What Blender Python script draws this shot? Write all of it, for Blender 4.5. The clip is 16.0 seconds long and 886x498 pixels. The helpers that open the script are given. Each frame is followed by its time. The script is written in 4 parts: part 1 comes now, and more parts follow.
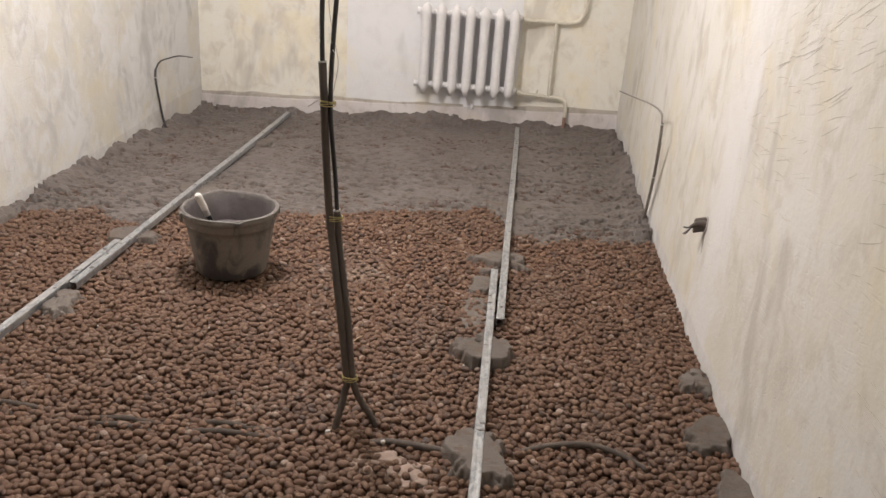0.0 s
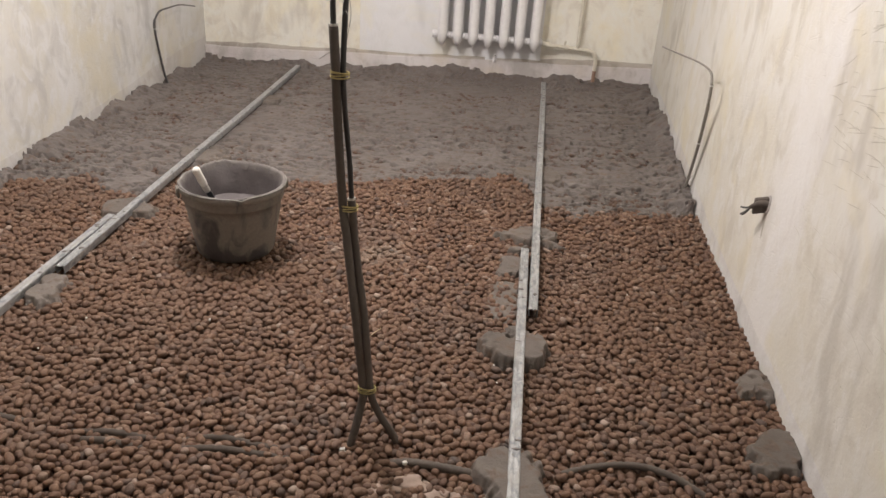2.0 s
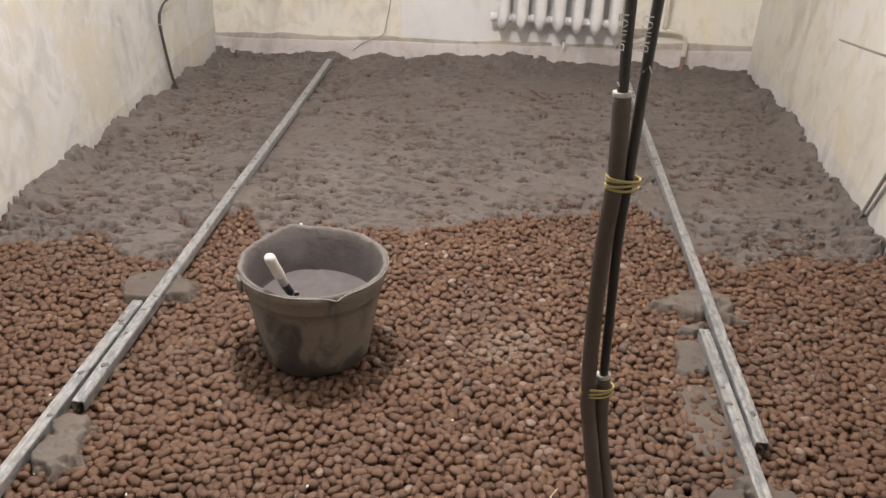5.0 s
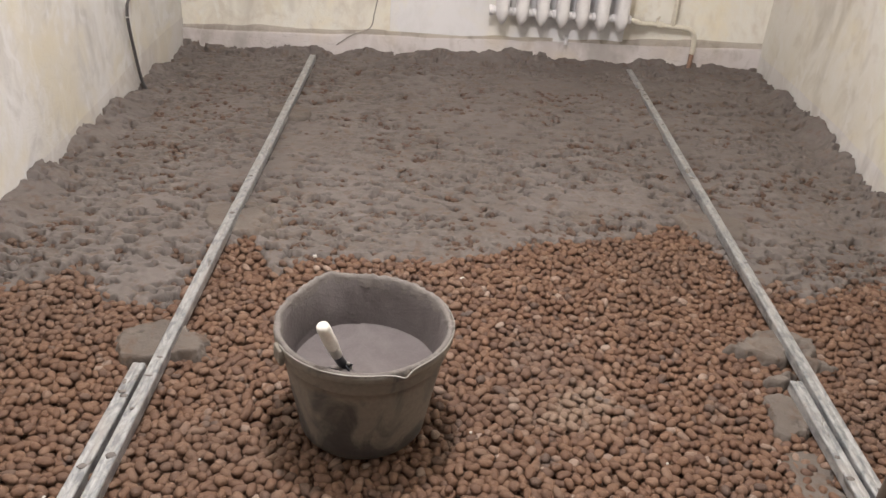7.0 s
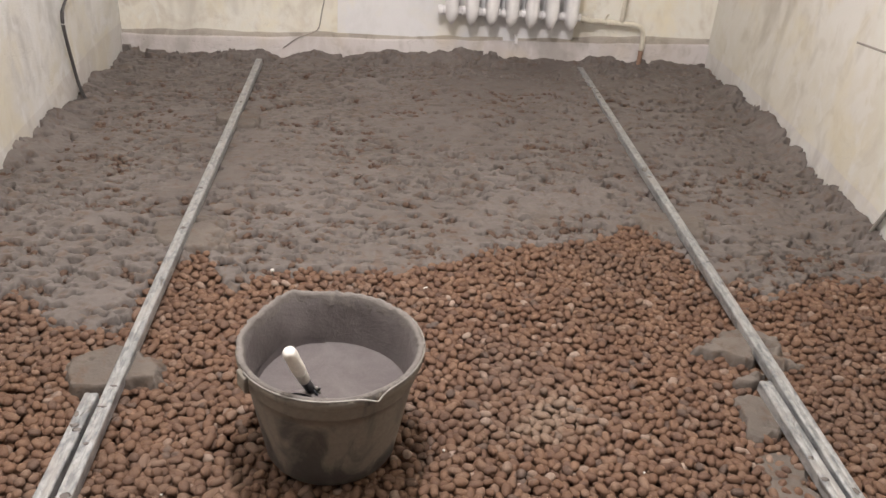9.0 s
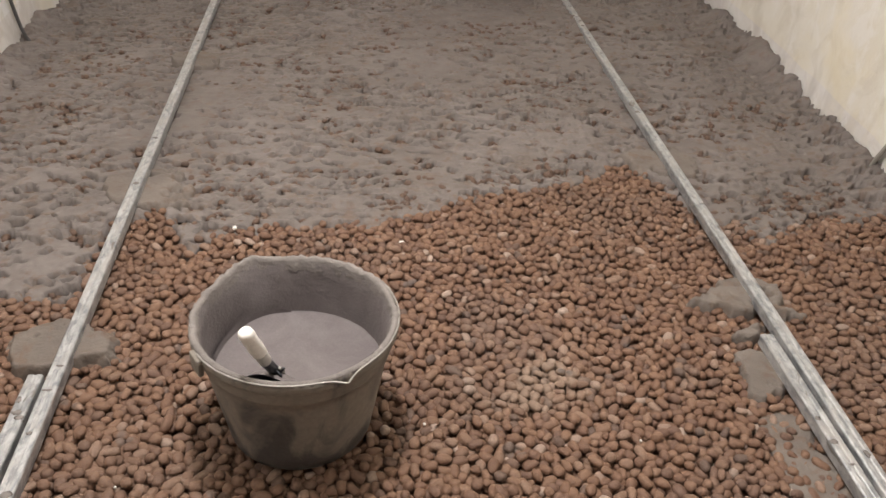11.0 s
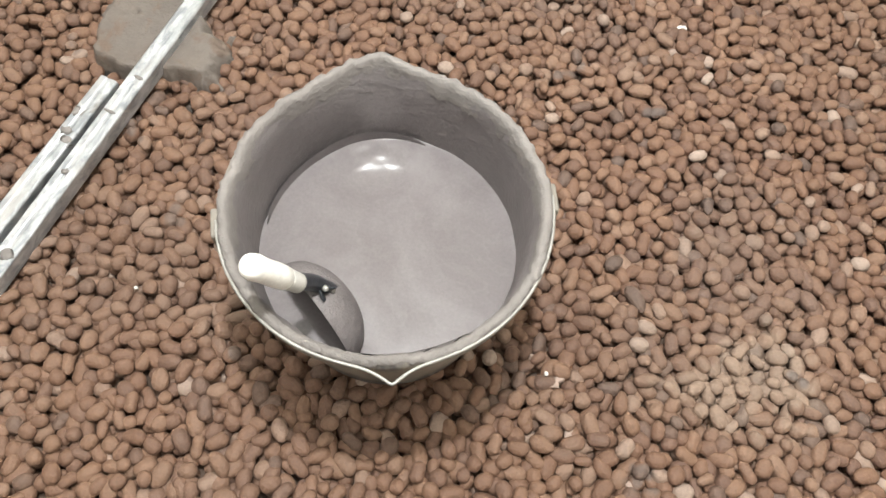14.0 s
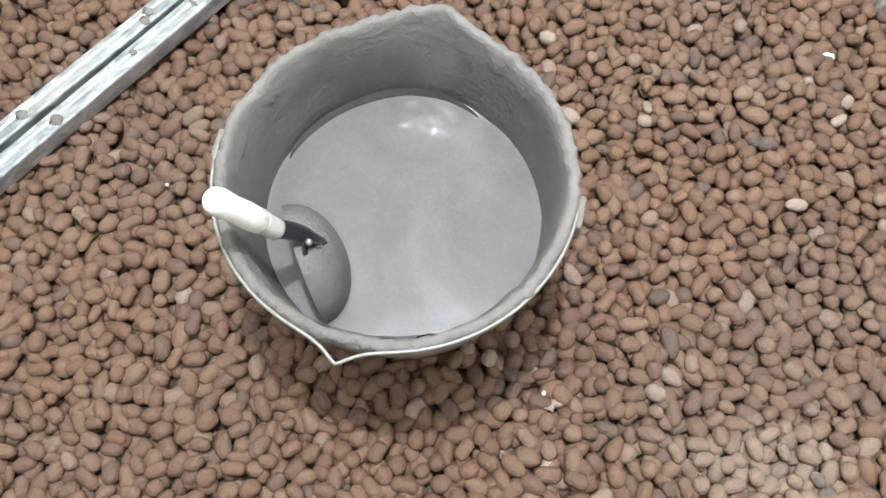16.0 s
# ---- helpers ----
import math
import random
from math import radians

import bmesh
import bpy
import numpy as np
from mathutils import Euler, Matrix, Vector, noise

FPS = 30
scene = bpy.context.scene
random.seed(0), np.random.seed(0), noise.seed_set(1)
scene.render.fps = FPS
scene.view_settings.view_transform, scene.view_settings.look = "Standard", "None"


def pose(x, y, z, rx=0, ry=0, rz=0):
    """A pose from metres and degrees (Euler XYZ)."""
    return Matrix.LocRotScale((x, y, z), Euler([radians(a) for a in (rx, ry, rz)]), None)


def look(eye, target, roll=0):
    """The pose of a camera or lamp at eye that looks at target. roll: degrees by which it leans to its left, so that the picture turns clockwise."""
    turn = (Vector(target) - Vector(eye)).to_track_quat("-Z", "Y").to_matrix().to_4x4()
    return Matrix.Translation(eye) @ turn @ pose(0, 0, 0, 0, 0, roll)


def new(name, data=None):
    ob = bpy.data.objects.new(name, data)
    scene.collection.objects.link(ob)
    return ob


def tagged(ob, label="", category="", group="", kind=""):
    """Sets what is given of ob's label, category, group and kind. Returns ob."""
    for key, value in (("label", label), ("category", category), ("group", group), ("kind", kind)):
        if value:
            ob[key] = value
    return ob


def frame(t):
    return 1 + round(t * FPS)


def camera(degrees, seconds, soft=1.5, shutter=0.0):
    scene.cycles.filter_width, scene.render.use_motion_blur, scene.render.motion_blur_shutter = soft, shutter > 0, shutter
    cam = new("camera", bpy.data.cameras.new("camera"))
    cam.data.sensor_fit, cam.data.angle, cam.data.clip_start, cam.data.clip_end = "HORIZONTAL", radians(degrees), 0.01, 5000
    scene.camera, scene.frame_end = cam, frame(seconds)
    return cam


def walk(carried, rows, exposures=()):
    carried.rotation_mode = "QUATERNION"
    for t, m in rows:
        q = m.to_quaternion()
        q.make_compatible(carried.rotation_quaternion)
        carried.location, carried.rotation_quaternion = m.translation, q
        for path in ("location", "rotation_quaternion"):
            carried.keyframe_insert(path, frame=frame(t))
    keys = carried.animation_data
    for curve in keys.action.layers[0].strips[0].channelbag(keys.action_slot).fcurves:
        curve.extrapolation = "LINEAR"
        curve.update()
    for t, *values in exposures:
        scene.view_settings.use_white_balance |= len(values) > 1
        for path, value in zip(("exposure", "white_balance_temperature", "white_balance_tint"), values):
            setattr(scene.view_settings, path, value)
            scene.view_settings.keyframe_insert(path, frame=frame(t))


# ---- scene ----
cam = camera(57.0, 16.0)
PATH = [
    (0, (-0.020, 0.513, 1.303), (-0.163, 2.361, 0.552), 4.1),
    (0.5, (-0.024, 0.524, 1.304), (-0.186, 2.362, 0.532), 3.2),
    (1, (-0.047, 0.526, 1.301), (-0.201, 2.341, 0.474), 3.3),
    (1.5, (-0.055, 0.678, 1.289), (-0.200, 2.479, 0.432), 2.9),
    (2, (-0.095, 0.830, 1.290), (-0.256, 2.622, 0.415), 4.0),
    (2.5, (-0.123, 0.884, 1.294), (-0.428, 2.650, 0.407), 3.1),
    (3, (-0.102, 0.953, 1.299), (-0.473, 2.712, 0.422), 3.2),
    (3.5, (-0.165, 1.040, 1.273), (-0.529, 2.806, 0.408), 3.2),
    (3.7, (-0.261, 1.118, 1.268), (-0.579, 2.894, 0.404), 2.8),
    (5.8, (-0.69, 1.789, 1.203), (-0.758, 3.518, 0.201), 3.7),
    (6, (-0.705, 1.802, 1.208), (-0.773, 3.529, 0.204), 4.0),
    (6.5, (-0.784, 1.862, 1.201), (-0.856, 3.596, 0.208), 3.8),
    (7, (-0.922, 1.956, 1.187), (-0.882, 3.696, 0.202), 4.5),
    (7.5, (-0.948, 1.99, 1.189), (-0.851, 3.733, 0.215), 5.0),
    (8, (-0.951, 2.006, 1.188), (-0.843, 3.749, 0.212), 4.1),
    (8.5, (-0.957, 2.011, 1.184), (-0.823, 3.751, 0.208), 4.2),
    (9, (-0.956, 2.019, 1.189), (-0.792, 3.752, 0.205), 4.6),
    (9.2, (-0.961, 2.013, 1.177), (-0.783, 3.751, 0.204), 4.8),
    (11.3, (-0.914, 2.279, 1.148), (-0.705, 3.884, -0.027), 4.0),
    (11.5, (-0.902, 2.360, 1.147), (-0.744, 3.941, -0.068), 2.4),
    (12, (-0.888, 2.452, 1.143), (-0.774, 3.982, -0.141), 0.2),
    (12.5, (-0.903, 2.619, 1.121), (-0.797, 4.031, -0.291), 1.4),
    (13, (-0.936, 2.787, 1.072), (-0.892, 3.927, -0.571), 5.1),
    (13.5, (-0.879, 2.873, 1.047), (-1.021, 3.829, -0.704), 6.4),
    (14, (-0.846, 2.935, 1.027), (-1.116, 3.711, -0.796), 6.2),
    (14.5, (-0.827, 2.948, 1.037), (-1.102, 3.712, -0.791), 6.7),
    (15, (-0.856, 2.984, 1.015), (-1.126, 3.731, -0.821), 8.0),
    (15.5, (-0.812, 3.048, 1.033), (-1.129, 3.704, -0.83), 6.5),
    (16, (-0.763, 3.07, 0.97), (-1.251, 3.557, -0.907), -2.2),
]
EXPOSURES = [(0, -0.12, 6550, 10), (2.5, -0.11, 6550, 10), (3.7, -0.09, 6550, 9), (6, 0.01, 6500, 10), (9.2, 0.02, 6500, 10), (11.3, 0.22, 6600, 8), (12.2, 0.51, 6600, 5), (13, 0.67, 6550, 4), (13.6, 0.69, 6400, 4), (14.2, 0.67, 5950, -1), (14.5, 0.67, 5700, -2), (16, 0.62, 5600, -2)]
walk(cam, [(t, look(eye, target, roll)) for t, eye, target, roll in PATH], EXPOSURES)

# ---- light: one bare bulb under the ceiling, night outside ----
LAMP = (-1.02, 3.40, 2.08)
world = bpy.data.worlds.new("world")
scene.world = world
world.use_nodes = True
world.node_tree.nodes["Background"].inputs[0].default_value = (0.02, 0.022, 0.03, 1)
world.node_tree.nodes["Background"].inputs[1].default_value = 0.2
bulb_light = bpy.data.lights.new("bulb_light", "POINT")
bulb_light.energy, bulb_light.color, bulb_light.shadow_soft_size = 126, (1.0, 0.94, 0.925), 0.05
new("bulb_light", bulb_light).location = LAMP

# ---- room ----
XL, XR, YB, YF, ZC, ZF = -2.185, 0.652, 5.95, -0.75, 2.55, -0.10


def east(y):
    """The east wall's face: the wall runs a little out of square."""
    return 0.650 + 0.0042 * (YB - y)



# ---- small numeric helpers ----
def vnoise(x, y, seed=0):
    """Smooth value noise in 0..1 on arrays."""
    x, y = np.asarray(x, float), np.asarray(y, float)
    xi, yi = np.floor(x).astype(np.int64), np.floor(y).astype(np.int64)
    u, v = x - xi, y - yi
    u, v = u * u * (3 - 2 * u), v * v * (3 - 2 * v)

    def h(i, j):
        n = (i * 374761393 + j * 668265263 + seed * 1442695041) & 0x7FFFFFFF
        n = ((n ^ (n >> 13)) * 1274126177) & 0x7FFFFFFF
        return ((n ^ (n >> 16)) & 0xFFFF) / 65535.0
    a, b, c, d = h(xi, yi), h(xi + 1, yi), h(xi, yi + 1), h(xi + 1, yi + 1)
    return (a * (1 - u) + b * u) * (1 - v) + (c * (1 - u) + d * u) * v


def fbm(x, y, seed=0, octaves=3):
    total, amp, norm = 0, 1.0, 0
    for k in range(octaves):
        total = total + amp * vnoise(np.asarray(x) * 2 ** k, np.asarray(y) * 2 ** k, seed + 17 * k)
        norm, amp = norm + amp, amp * 0.5
    return total / norm


def smooth(a, b, x):
    t = np.clip((np.asarray(x, float) - a) / (b - a), 0, 1)
    return t * t * (3 - 2 * t)


def tilt(x, y):
    """The far end of the floor falls off to one side."""
    return smooth(4.1, 5.9, y) * (0.012 + 0.029 * (np.asarray(x) + 1.0))


# ---- materials ----
def material(name, rough=0.8, metal=0.0):
    m = bpy.data.materials.new(name)
    m.use_nodes = True
    nt = m.node_tree
    b = nt.nodes["Principled BSDF"]
    b.inputs["Roughness"].default_value, b.inputs["Metallic"].default_value = rough, metal
    return m, nt, b


def node(nt, kind, **values):
    n = nt.nodes.new(kind)
    for k, v in values.items():
        n.inputs[k.replace("_", " ")].default_value = v
    return n


def coords(nt, scale=(1, 1, 1)):
    tc = nt.nodes.new("ShaderNodeTexCoord")
    mp = nt.nodes.new("ShaderNodeMapping")
    mp.inputs["Scale"].default_value = scale
    nt.links.new(tc.outputs["Object"], mp.inputs["Vector"])
    return mp.outputs["Vector"]


def noise_of(nt, vec, scale, detail=4, rough=0.6, distortion=0.0):
    n = node(nt, "ShaderNodeTexNoise", Scale=scale, Detail=detail, Roughness=rough, Distortion=distortion)
    nt.links.new(vec, n.inputs["Vector"])
    return n.outputs["Fac"]


def ramp(nt, fac, *stops):
    r = nt.nodes.new("ShaderNodeValToRGB")
    e = r.color_ramp.elements
    while len(e) < len(stops):
        e.new(0.5)
    for el, (p, c) in zip(e, stops):
        el.position, el.color = p, (*c, 1) if len(c) == 3 else c
    nt.links.new(fac, r.inputs["Fac"])
    return r.outputs["Color"]


def grey(v):
    return (v, v, v)


def mix(nt, fac, a, b, mode="MIX"):
    n = nt.nodes.new("ShaderNodeMix")
    n.data_type, n.blend_type = "RGBA", mode
    for sock, v in ((n.inputs[0], fac), (n.inputs[6], a), (n.inputs[7], b)):
        if isinstance(v, (int, float)):
            sock.default_value = v
        elif isinstance(v, tuple):
            sock.default_value = (*v, 1)
        else:
            nt.links.new(v, sock)
    return n.outputs[2]


def bump(nt, b, height, strength, distance):
    n = nt.nodes.new("ShaderNodeBump")
    n.inputs["Strength"].default_value, n.inputs["Distance"].default_value = strength, distance
    nt.links.new(height, n.inputs["Height"])
    nt.links.new(n.outputs["Normal"], b.inputs["Normal"])


def plaster_material(name, base, pale, stain, scratch=0.6, run=False):
    m, nt, b = material(name, 0.88)
    v = coords(nt)
    big = noise_of(nt, v, 1.7, 5, 0.6, 0.6)
    mid = noise_of(nt, coords(nt, (1, 1, 0.7)), 8, 5, 0.6, 0.7)
    fine = noise_of(nt, v, 70, 3)
    c = mix(nt, ramp(nt, big, (0.40, grey(0)), (0.62, grey(1))), base, pale)
    c = mix(nt, ramp(nt, mid, (0.50, grey(0)), (0.66, grey(0.7))), c, stain)
    cloud = noise_of(nt, coords(nt, (1.2, 1.2, 0.8)), 11, 4, 0.6, 0.9)
    c = mix(nt, ramp(nt, cloud, (0.50, grey(0)), (0.64, grey(0.75))), c, pale)
    smudge = noise_of(nt, coords(nt, (1, 1, 0.45)), 5.3, 3, 0.55, 0.3)
    c = mix(nt, ramp(nt, smudge, (0.57, grey(0)), (0.69, grey(0.6))), c, tuple(0.82 * x for x in stain))
    yellow = noise_of(nt, coords(nt, (1, 1, 0.8)), 3.1, 4, 0.6, 0.5)
    c = mix(nt, ramp(nt, yellow, (0.52, grey(0)), (0.68, grey(0.45))), c, tuple(x * k for x, k in zip(base, (1.06, 1.0, 0.80))))
    if run:
        # a pale upright run of fresh filler
        sep = nt.nodes.new("ShaderNodeSeparateXYZ")
        nt.links.new(v, sep.inputs[0])
        wob = nt.nodes.new("ShaderNodeMath")
        wob.operation = "MULTIPLY_ADD"
        nt.links.new(mid, wob.inputs[0])
        wob.inputs[1].default_value = 0.34
        nt.links.new(sep.outputs["Y"], wob.inputs[2])
        strip = nt.nodes.new("ShaderNodeMapRange")
        strip.inputs["From Min"].default_value, strip.inputs["From Max"].default_value = 2.86, 3.66
        nt.links.new(wob.outputs[0], strip.inputs["Value"])
        c = mix(nt, ramp(nt, strip.outputs[0], (0.24, grey(0)), (0.33, grey(0.5)), (0.50, grey(0.55)), (0.78, grey(0))), c, (0.76, 0.75, 0.76))
    # trowel scratches: thin bands of a stretched, bent noise, kept to some patches
    ridge = noise_of(nt, coords(nt, (1.0, 0.75, 4.2)), 4.2, 2, 0.5, 1.6)
    thin = ramp(nt, ridge, (0.488, grey(0)), (0.50, grey(1)), (0.512, grey(0)))
    where = ramp(nt, noise_of(nt, v, 2.9, 3), (0.47, grey(0)), (0.56, grey(1)))
    cut = mix(nt, 1.0, thin, where, "MULTIPLY")
    scr = mix(nt, scratch, (0, 0, 0), cut)
    c = mix(nt, scr, c, tuple(0.62 * x for x in stain))
    nt.links.new(c, b.inputs["Base Color"])
    h = mix(nt, 0.5, mid, fine)
    h = mix(nt, cut, h, (0, 0, 0))
    bump(nt, b, h, 0.24, 0.012)
    return m


wall_mat = plaster_material("old_cream_plaster", (0.645, 0.615, 0.54), (0.70, 0.685, 0.65), (0.55, 0.515, 0.45), 0.06, True)
left_mat = plaster_material("patched_plaster", (0.66, 0.64, 0.59), (0.75, 0.75, 0.755), (0.54, 0.53, 0.52), 0.08)
back_mat = plaster_material("yellowed_plaster", (0.84, 0.80, 0.70), (0.86, 0.85, 0.79), (0.66, 0.61, 0.53), 0.2)
white_mat = plaster_material("white_paint", (0.82, 0.82, 0.84), (0.84, 0.84, 0.86), (0.78, 0.78, 0.79), 0.0)
band_mat = plaster_material("grey_render", (0.50, 0.46, 0.45), (0.60, 0.57, 0.57), (0.36, 0.33, 0.31), 0.3)
foot_mat = plaster_material("pale_render", (0.60, 0.58, 0.56), (0.68, 0.67, 0.66), (0.50, 0.47, 0.45), 0.1)
ceil_mat = plaster_material("ceiling_whitewash", (0.76, 0.74, 0.69), (0.80, 0.79, 0.76), (0.66, 0.63, 0.57), 0.1)


SPILL = (-0.577, 3.388, 0.0)


def pebble_material(name="fired_clay", dulled=0.0):
    m, nt, b = material(name, 0.68)
    v = coords(nt)
    geo = nt.nodes.new("ShaderNodeNewGeometry")
    info = nt.nodes.new("ShaderNodeObjectInfo")
    add = nt.nodes.new("ShaderNodeMath")
    add.operation = "ADD"
    fr = nt.nodes.new("ShaderNodeMath")
    fr.operation = "FRACT"
    nt.links.new(geo.outputs["Random Per Island"], add.inputs[0])
    nt.links.new(info.outputs["Random"], add.inputs[1])
    nt.links.new(add.outputs[0], fr.inputs[0])
    c = ramp(nt, fr.outputs[0], (0.0, (0.112, 0.076, 0.061)), (0.07, (0.138, 0.078, 0.055)), (0.28, (0.156, 0.084, 0.054)), (0.55, (0.178, 0.097, 0.061)),
             (0.80, (0.204, 0.116, 0.073)), (0.93, (0.228, 0.139, 0.094)), (0.98, (0.265, 0.180, 0.135)), (1.0, (0.390, 0.303, 0.250)))
    pos = nt.nodes.new("ShaderNodeNewGeometry").outputs["Position"]
    patch = noise_of(nt, pos, 2.3, 4, 0.6)
    c = mix(nt, ramp(nt, patch, (0.50, grey(0)), (0.68, grey(0.4))), c, (0.130, 0.092, 0.076))
    dark = noise_of(nt, pos, 9, 3, 0.6)
    c = mix(nt, ramp(nt, dark, (0.64, grey(0)), (0.74, grey(0.35))), c, (0.085, 0.062, 0.054))
    dust = noise_of(nt, pos, 5.5, 3, 0.6)
    c = mix(nt, ramp(nt, dust, (0.64, grey(0)), (0.74, grey(0.5))), c, (0.27, 0.205, 0.165))
    # pale plaster dust spilled beside the bucket
    gap = nt.nodes.new("ShaderNodeVectorMath")
    gap.operation = "DISTANCE"
    nt.links.new(pos, gap.inputs[0])
    gap.inputs[1].default_value = SPILL
    spread = nt.nodes.new("ShaderNodeMath")
    spread.operation = "MULTIPLY_ADD"
    nt.links.new(noise_of(nt, pos, 7, 4, 0.65), spread.inputs[0])
    spread.inputs[1].default_value = 0.55
    nt.links.new(gap.outputs["Value"], spread.inputs[2])
    c = mix(nt, ramp(nt, spread.outputs[0], (0.30, grey(0.6)), (0.34, grey(0.14)), (0.46, grey(0))), c, (0.31, 0.235, 0.18))
    # a few pebbles greyed by dropped mortar
    drops = noise_of(nt, pos, 13, 2, 0.5)
    c = mix(nt, ramp(nt, drops, (0.69, grey(0)), (0.73, grey(0.7))), c, (0.110, 0.095, 0.090))
    warm = noise_of(nt, pos, 0.9, 3, 0.5)
    c = mix(nt, ramp(nt, warm, (0.40, grey(0)), (0.62, grey(0.4))), c, (0.160, 0.090, 0.054))
    # darkens the clay as the shade in the mortar's pits would
    if dulled:
        c = mix(nt, dulled, c, (0.062, 0.046, 0.037))
    grain = noise_of(nt, pos, 260, 3)
    c = mix(nt, 0.45, c, ramp(nt, grain, (0.25, grey(0.45)), (0.75, grey(1.0))), "MULTIPLY")
    nt.links.new(c, b.inputs["Base Color"])
    bump(nt, b, grain, 0.6, 0.003)
    return m


pebble_mat = pebble_material()
# darker copy for pebbles in the pits, with the shade in its colour
pit_shade_mat = pebble_material("pit_shaded_clay", 0.5)


def mortar_material(name, a, b_, rough=0.75, wet=0.55, relief=0.55, tan=0.0):
    m, nt, b = material(name, rough)
    v = coords(nt)
    big = noise_of(nt, v, 3.0, 4)
    mid = noise_of(nt, v, 26, 4, 0.65)
    fine = noise_of(nt, v, 160, 3, 0.7)
    c = mix(nt, ramp(nt, big, (0.35, grey(0)), (0.65, grey(1))), a, b_)
    rusty = noise_of(nt, v, 8, 4, 0.6)
    c = mix(nt, ramp(nt, rusty, (0.55, grey(0)), (0.75, grey(tan))), c, (0.125, 0.092, 0.068))
    clay = noise_of(nt, v, 30, 3, 0.55, 0.4)
    c = mix(nt, ramp(nt, clay, (0.54, grey(0)), (0.66, grey(tan))), c, (0.135, 0.088, 0.060))
    c = mix(nt, 0.5, c, ramp(nt, mid, (0.3, grey(0.62)), (0.7, grey(1.0))), "MULTIPLY")
    nt.links.new(c, b.inputs["Base Color"])
    nt.links.new(ramp(nt, big, (0.3, grey(wet)), (0.7, grey(rough))), b.inputs["Roughness"])
    bump(nt, b, mix(nt, 0.4, mid, fine), relief, 0.006)
    return m


screed_mat = mortar_material("fresh_screed", (0.140, 0.120, 0.110), (0.180, 0.158, 0.148), 0.8, 0.6, 0.4, 0.55)
lump_mat = mortar_material("mortar_lump", (0.128, 0.108, 0.094), (0.190, 0.164, 0.145), 0.85, 0.7, 1.0, 0.6)


def slurry_material():
    m, nt, b = material("wet_mortar", 0.3)
    v = coords(nt)
    cloud = noise_of(nt, v, 9, 5, 0.6, 1.2)
    vein = noise_of(nt, v, 13, 3, 0.5, 1.6)
    fine = noise_of(nt, v, 240, 3, 0.7)
    c = mix(nt, ramp(nt, cloud, (0.38, grey(0)), (0.66, grey(1))), (0.152, 0.135, 0.137), (0.184, 0.166, 0.168))
    c = mix(nt, ramp(nt, vein, (0.47, grey(0)), (0.50, grey(0.16)), (0.56, grey(0))), c, (0.21, 0.195, 0.19))
    c = mix(nt, 0.3, c, ramp(nt, fine, (0.3, grey(0.6)), (0.7, grey(1.0))), "MULTIPLY")
    nt.links.new(c, b.inputs["Base Color"])
    nt.links.new(ramp(nt, cloud, (0.35, grey(0.17)), (0.65, grey(0.27))), b.inputs["Roughness"])
    b.inputs["Specular IOR Level"].default_value = 0.22
    bump(nt, b, mix(nt, 0.3, cloud, fine), 0.08, 0.004)
    return m


wetmix_mat = slurry_material()
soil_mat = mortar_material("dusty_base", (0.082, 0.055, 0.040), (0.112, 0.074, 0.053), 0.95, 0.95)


def bucket_material():
    m, nt, b = material("smeared_bucket_plastic", 0.5)
    v = coords(nt)
    smear = noise_of(nt, coords(nt, (1, 1, 0.55)), 11, 4, 0.6, 0.8)
    fine = noise_of(nt, v, 90, 4, 0.7)
    # dried mortar has run down from the rim
    sep = nt.nodes.new("ShaderNodeSeparateXYZ")
    nt.links.new(v, sep.inputs[0])
    runs = nt.nodes.new("ShaderNodeMath")
    runs.operation = "MULTIPLY_ADD"
    nt.links.new(sep.outputs["Z"], runs.inputs[0])
    runs.inputs[1].default_value = 0.75
    nt.links.new(smear, runs.inputs[2])
    smear = runs.outputs[0]
    c = mix(nt, ramp(nt, smear, (0.52, grey(0)), (0.66, grey(0.9))), (0.074, 0.072, 0.070), (0.25, 0.225, 0.192))
    c = mix(nt, 0.5, c, ramp(nt, fine, (0.3, grey(0.6)), (0.7, grey(1.0))), "MULTIPLY")
    nt.links.new(c, b.inputs["Base Color"])
    nt.links.new(ramp(nt, smear, (0.48, grey(0.42)), (0.68, grey(0.8))), b.inputs["Roughness"])
    bump(nt, b, mix(nt, 0.5, smear, fine), 0.4, 0.004)
    return m


bucket_mat = bucket_material()
lining_mat = mortar_material("dried_mortar_lining", (0.138, 0.122, 0.121), (0.192, 0.171, 0.170), 0.75, 0.5, 0.8)
crust_mat = mortar_material("rim_crust", (0.145, 0.130, 0.121), (0.255, 0.233, 0.219), 0.85, 0.75, 0.9)


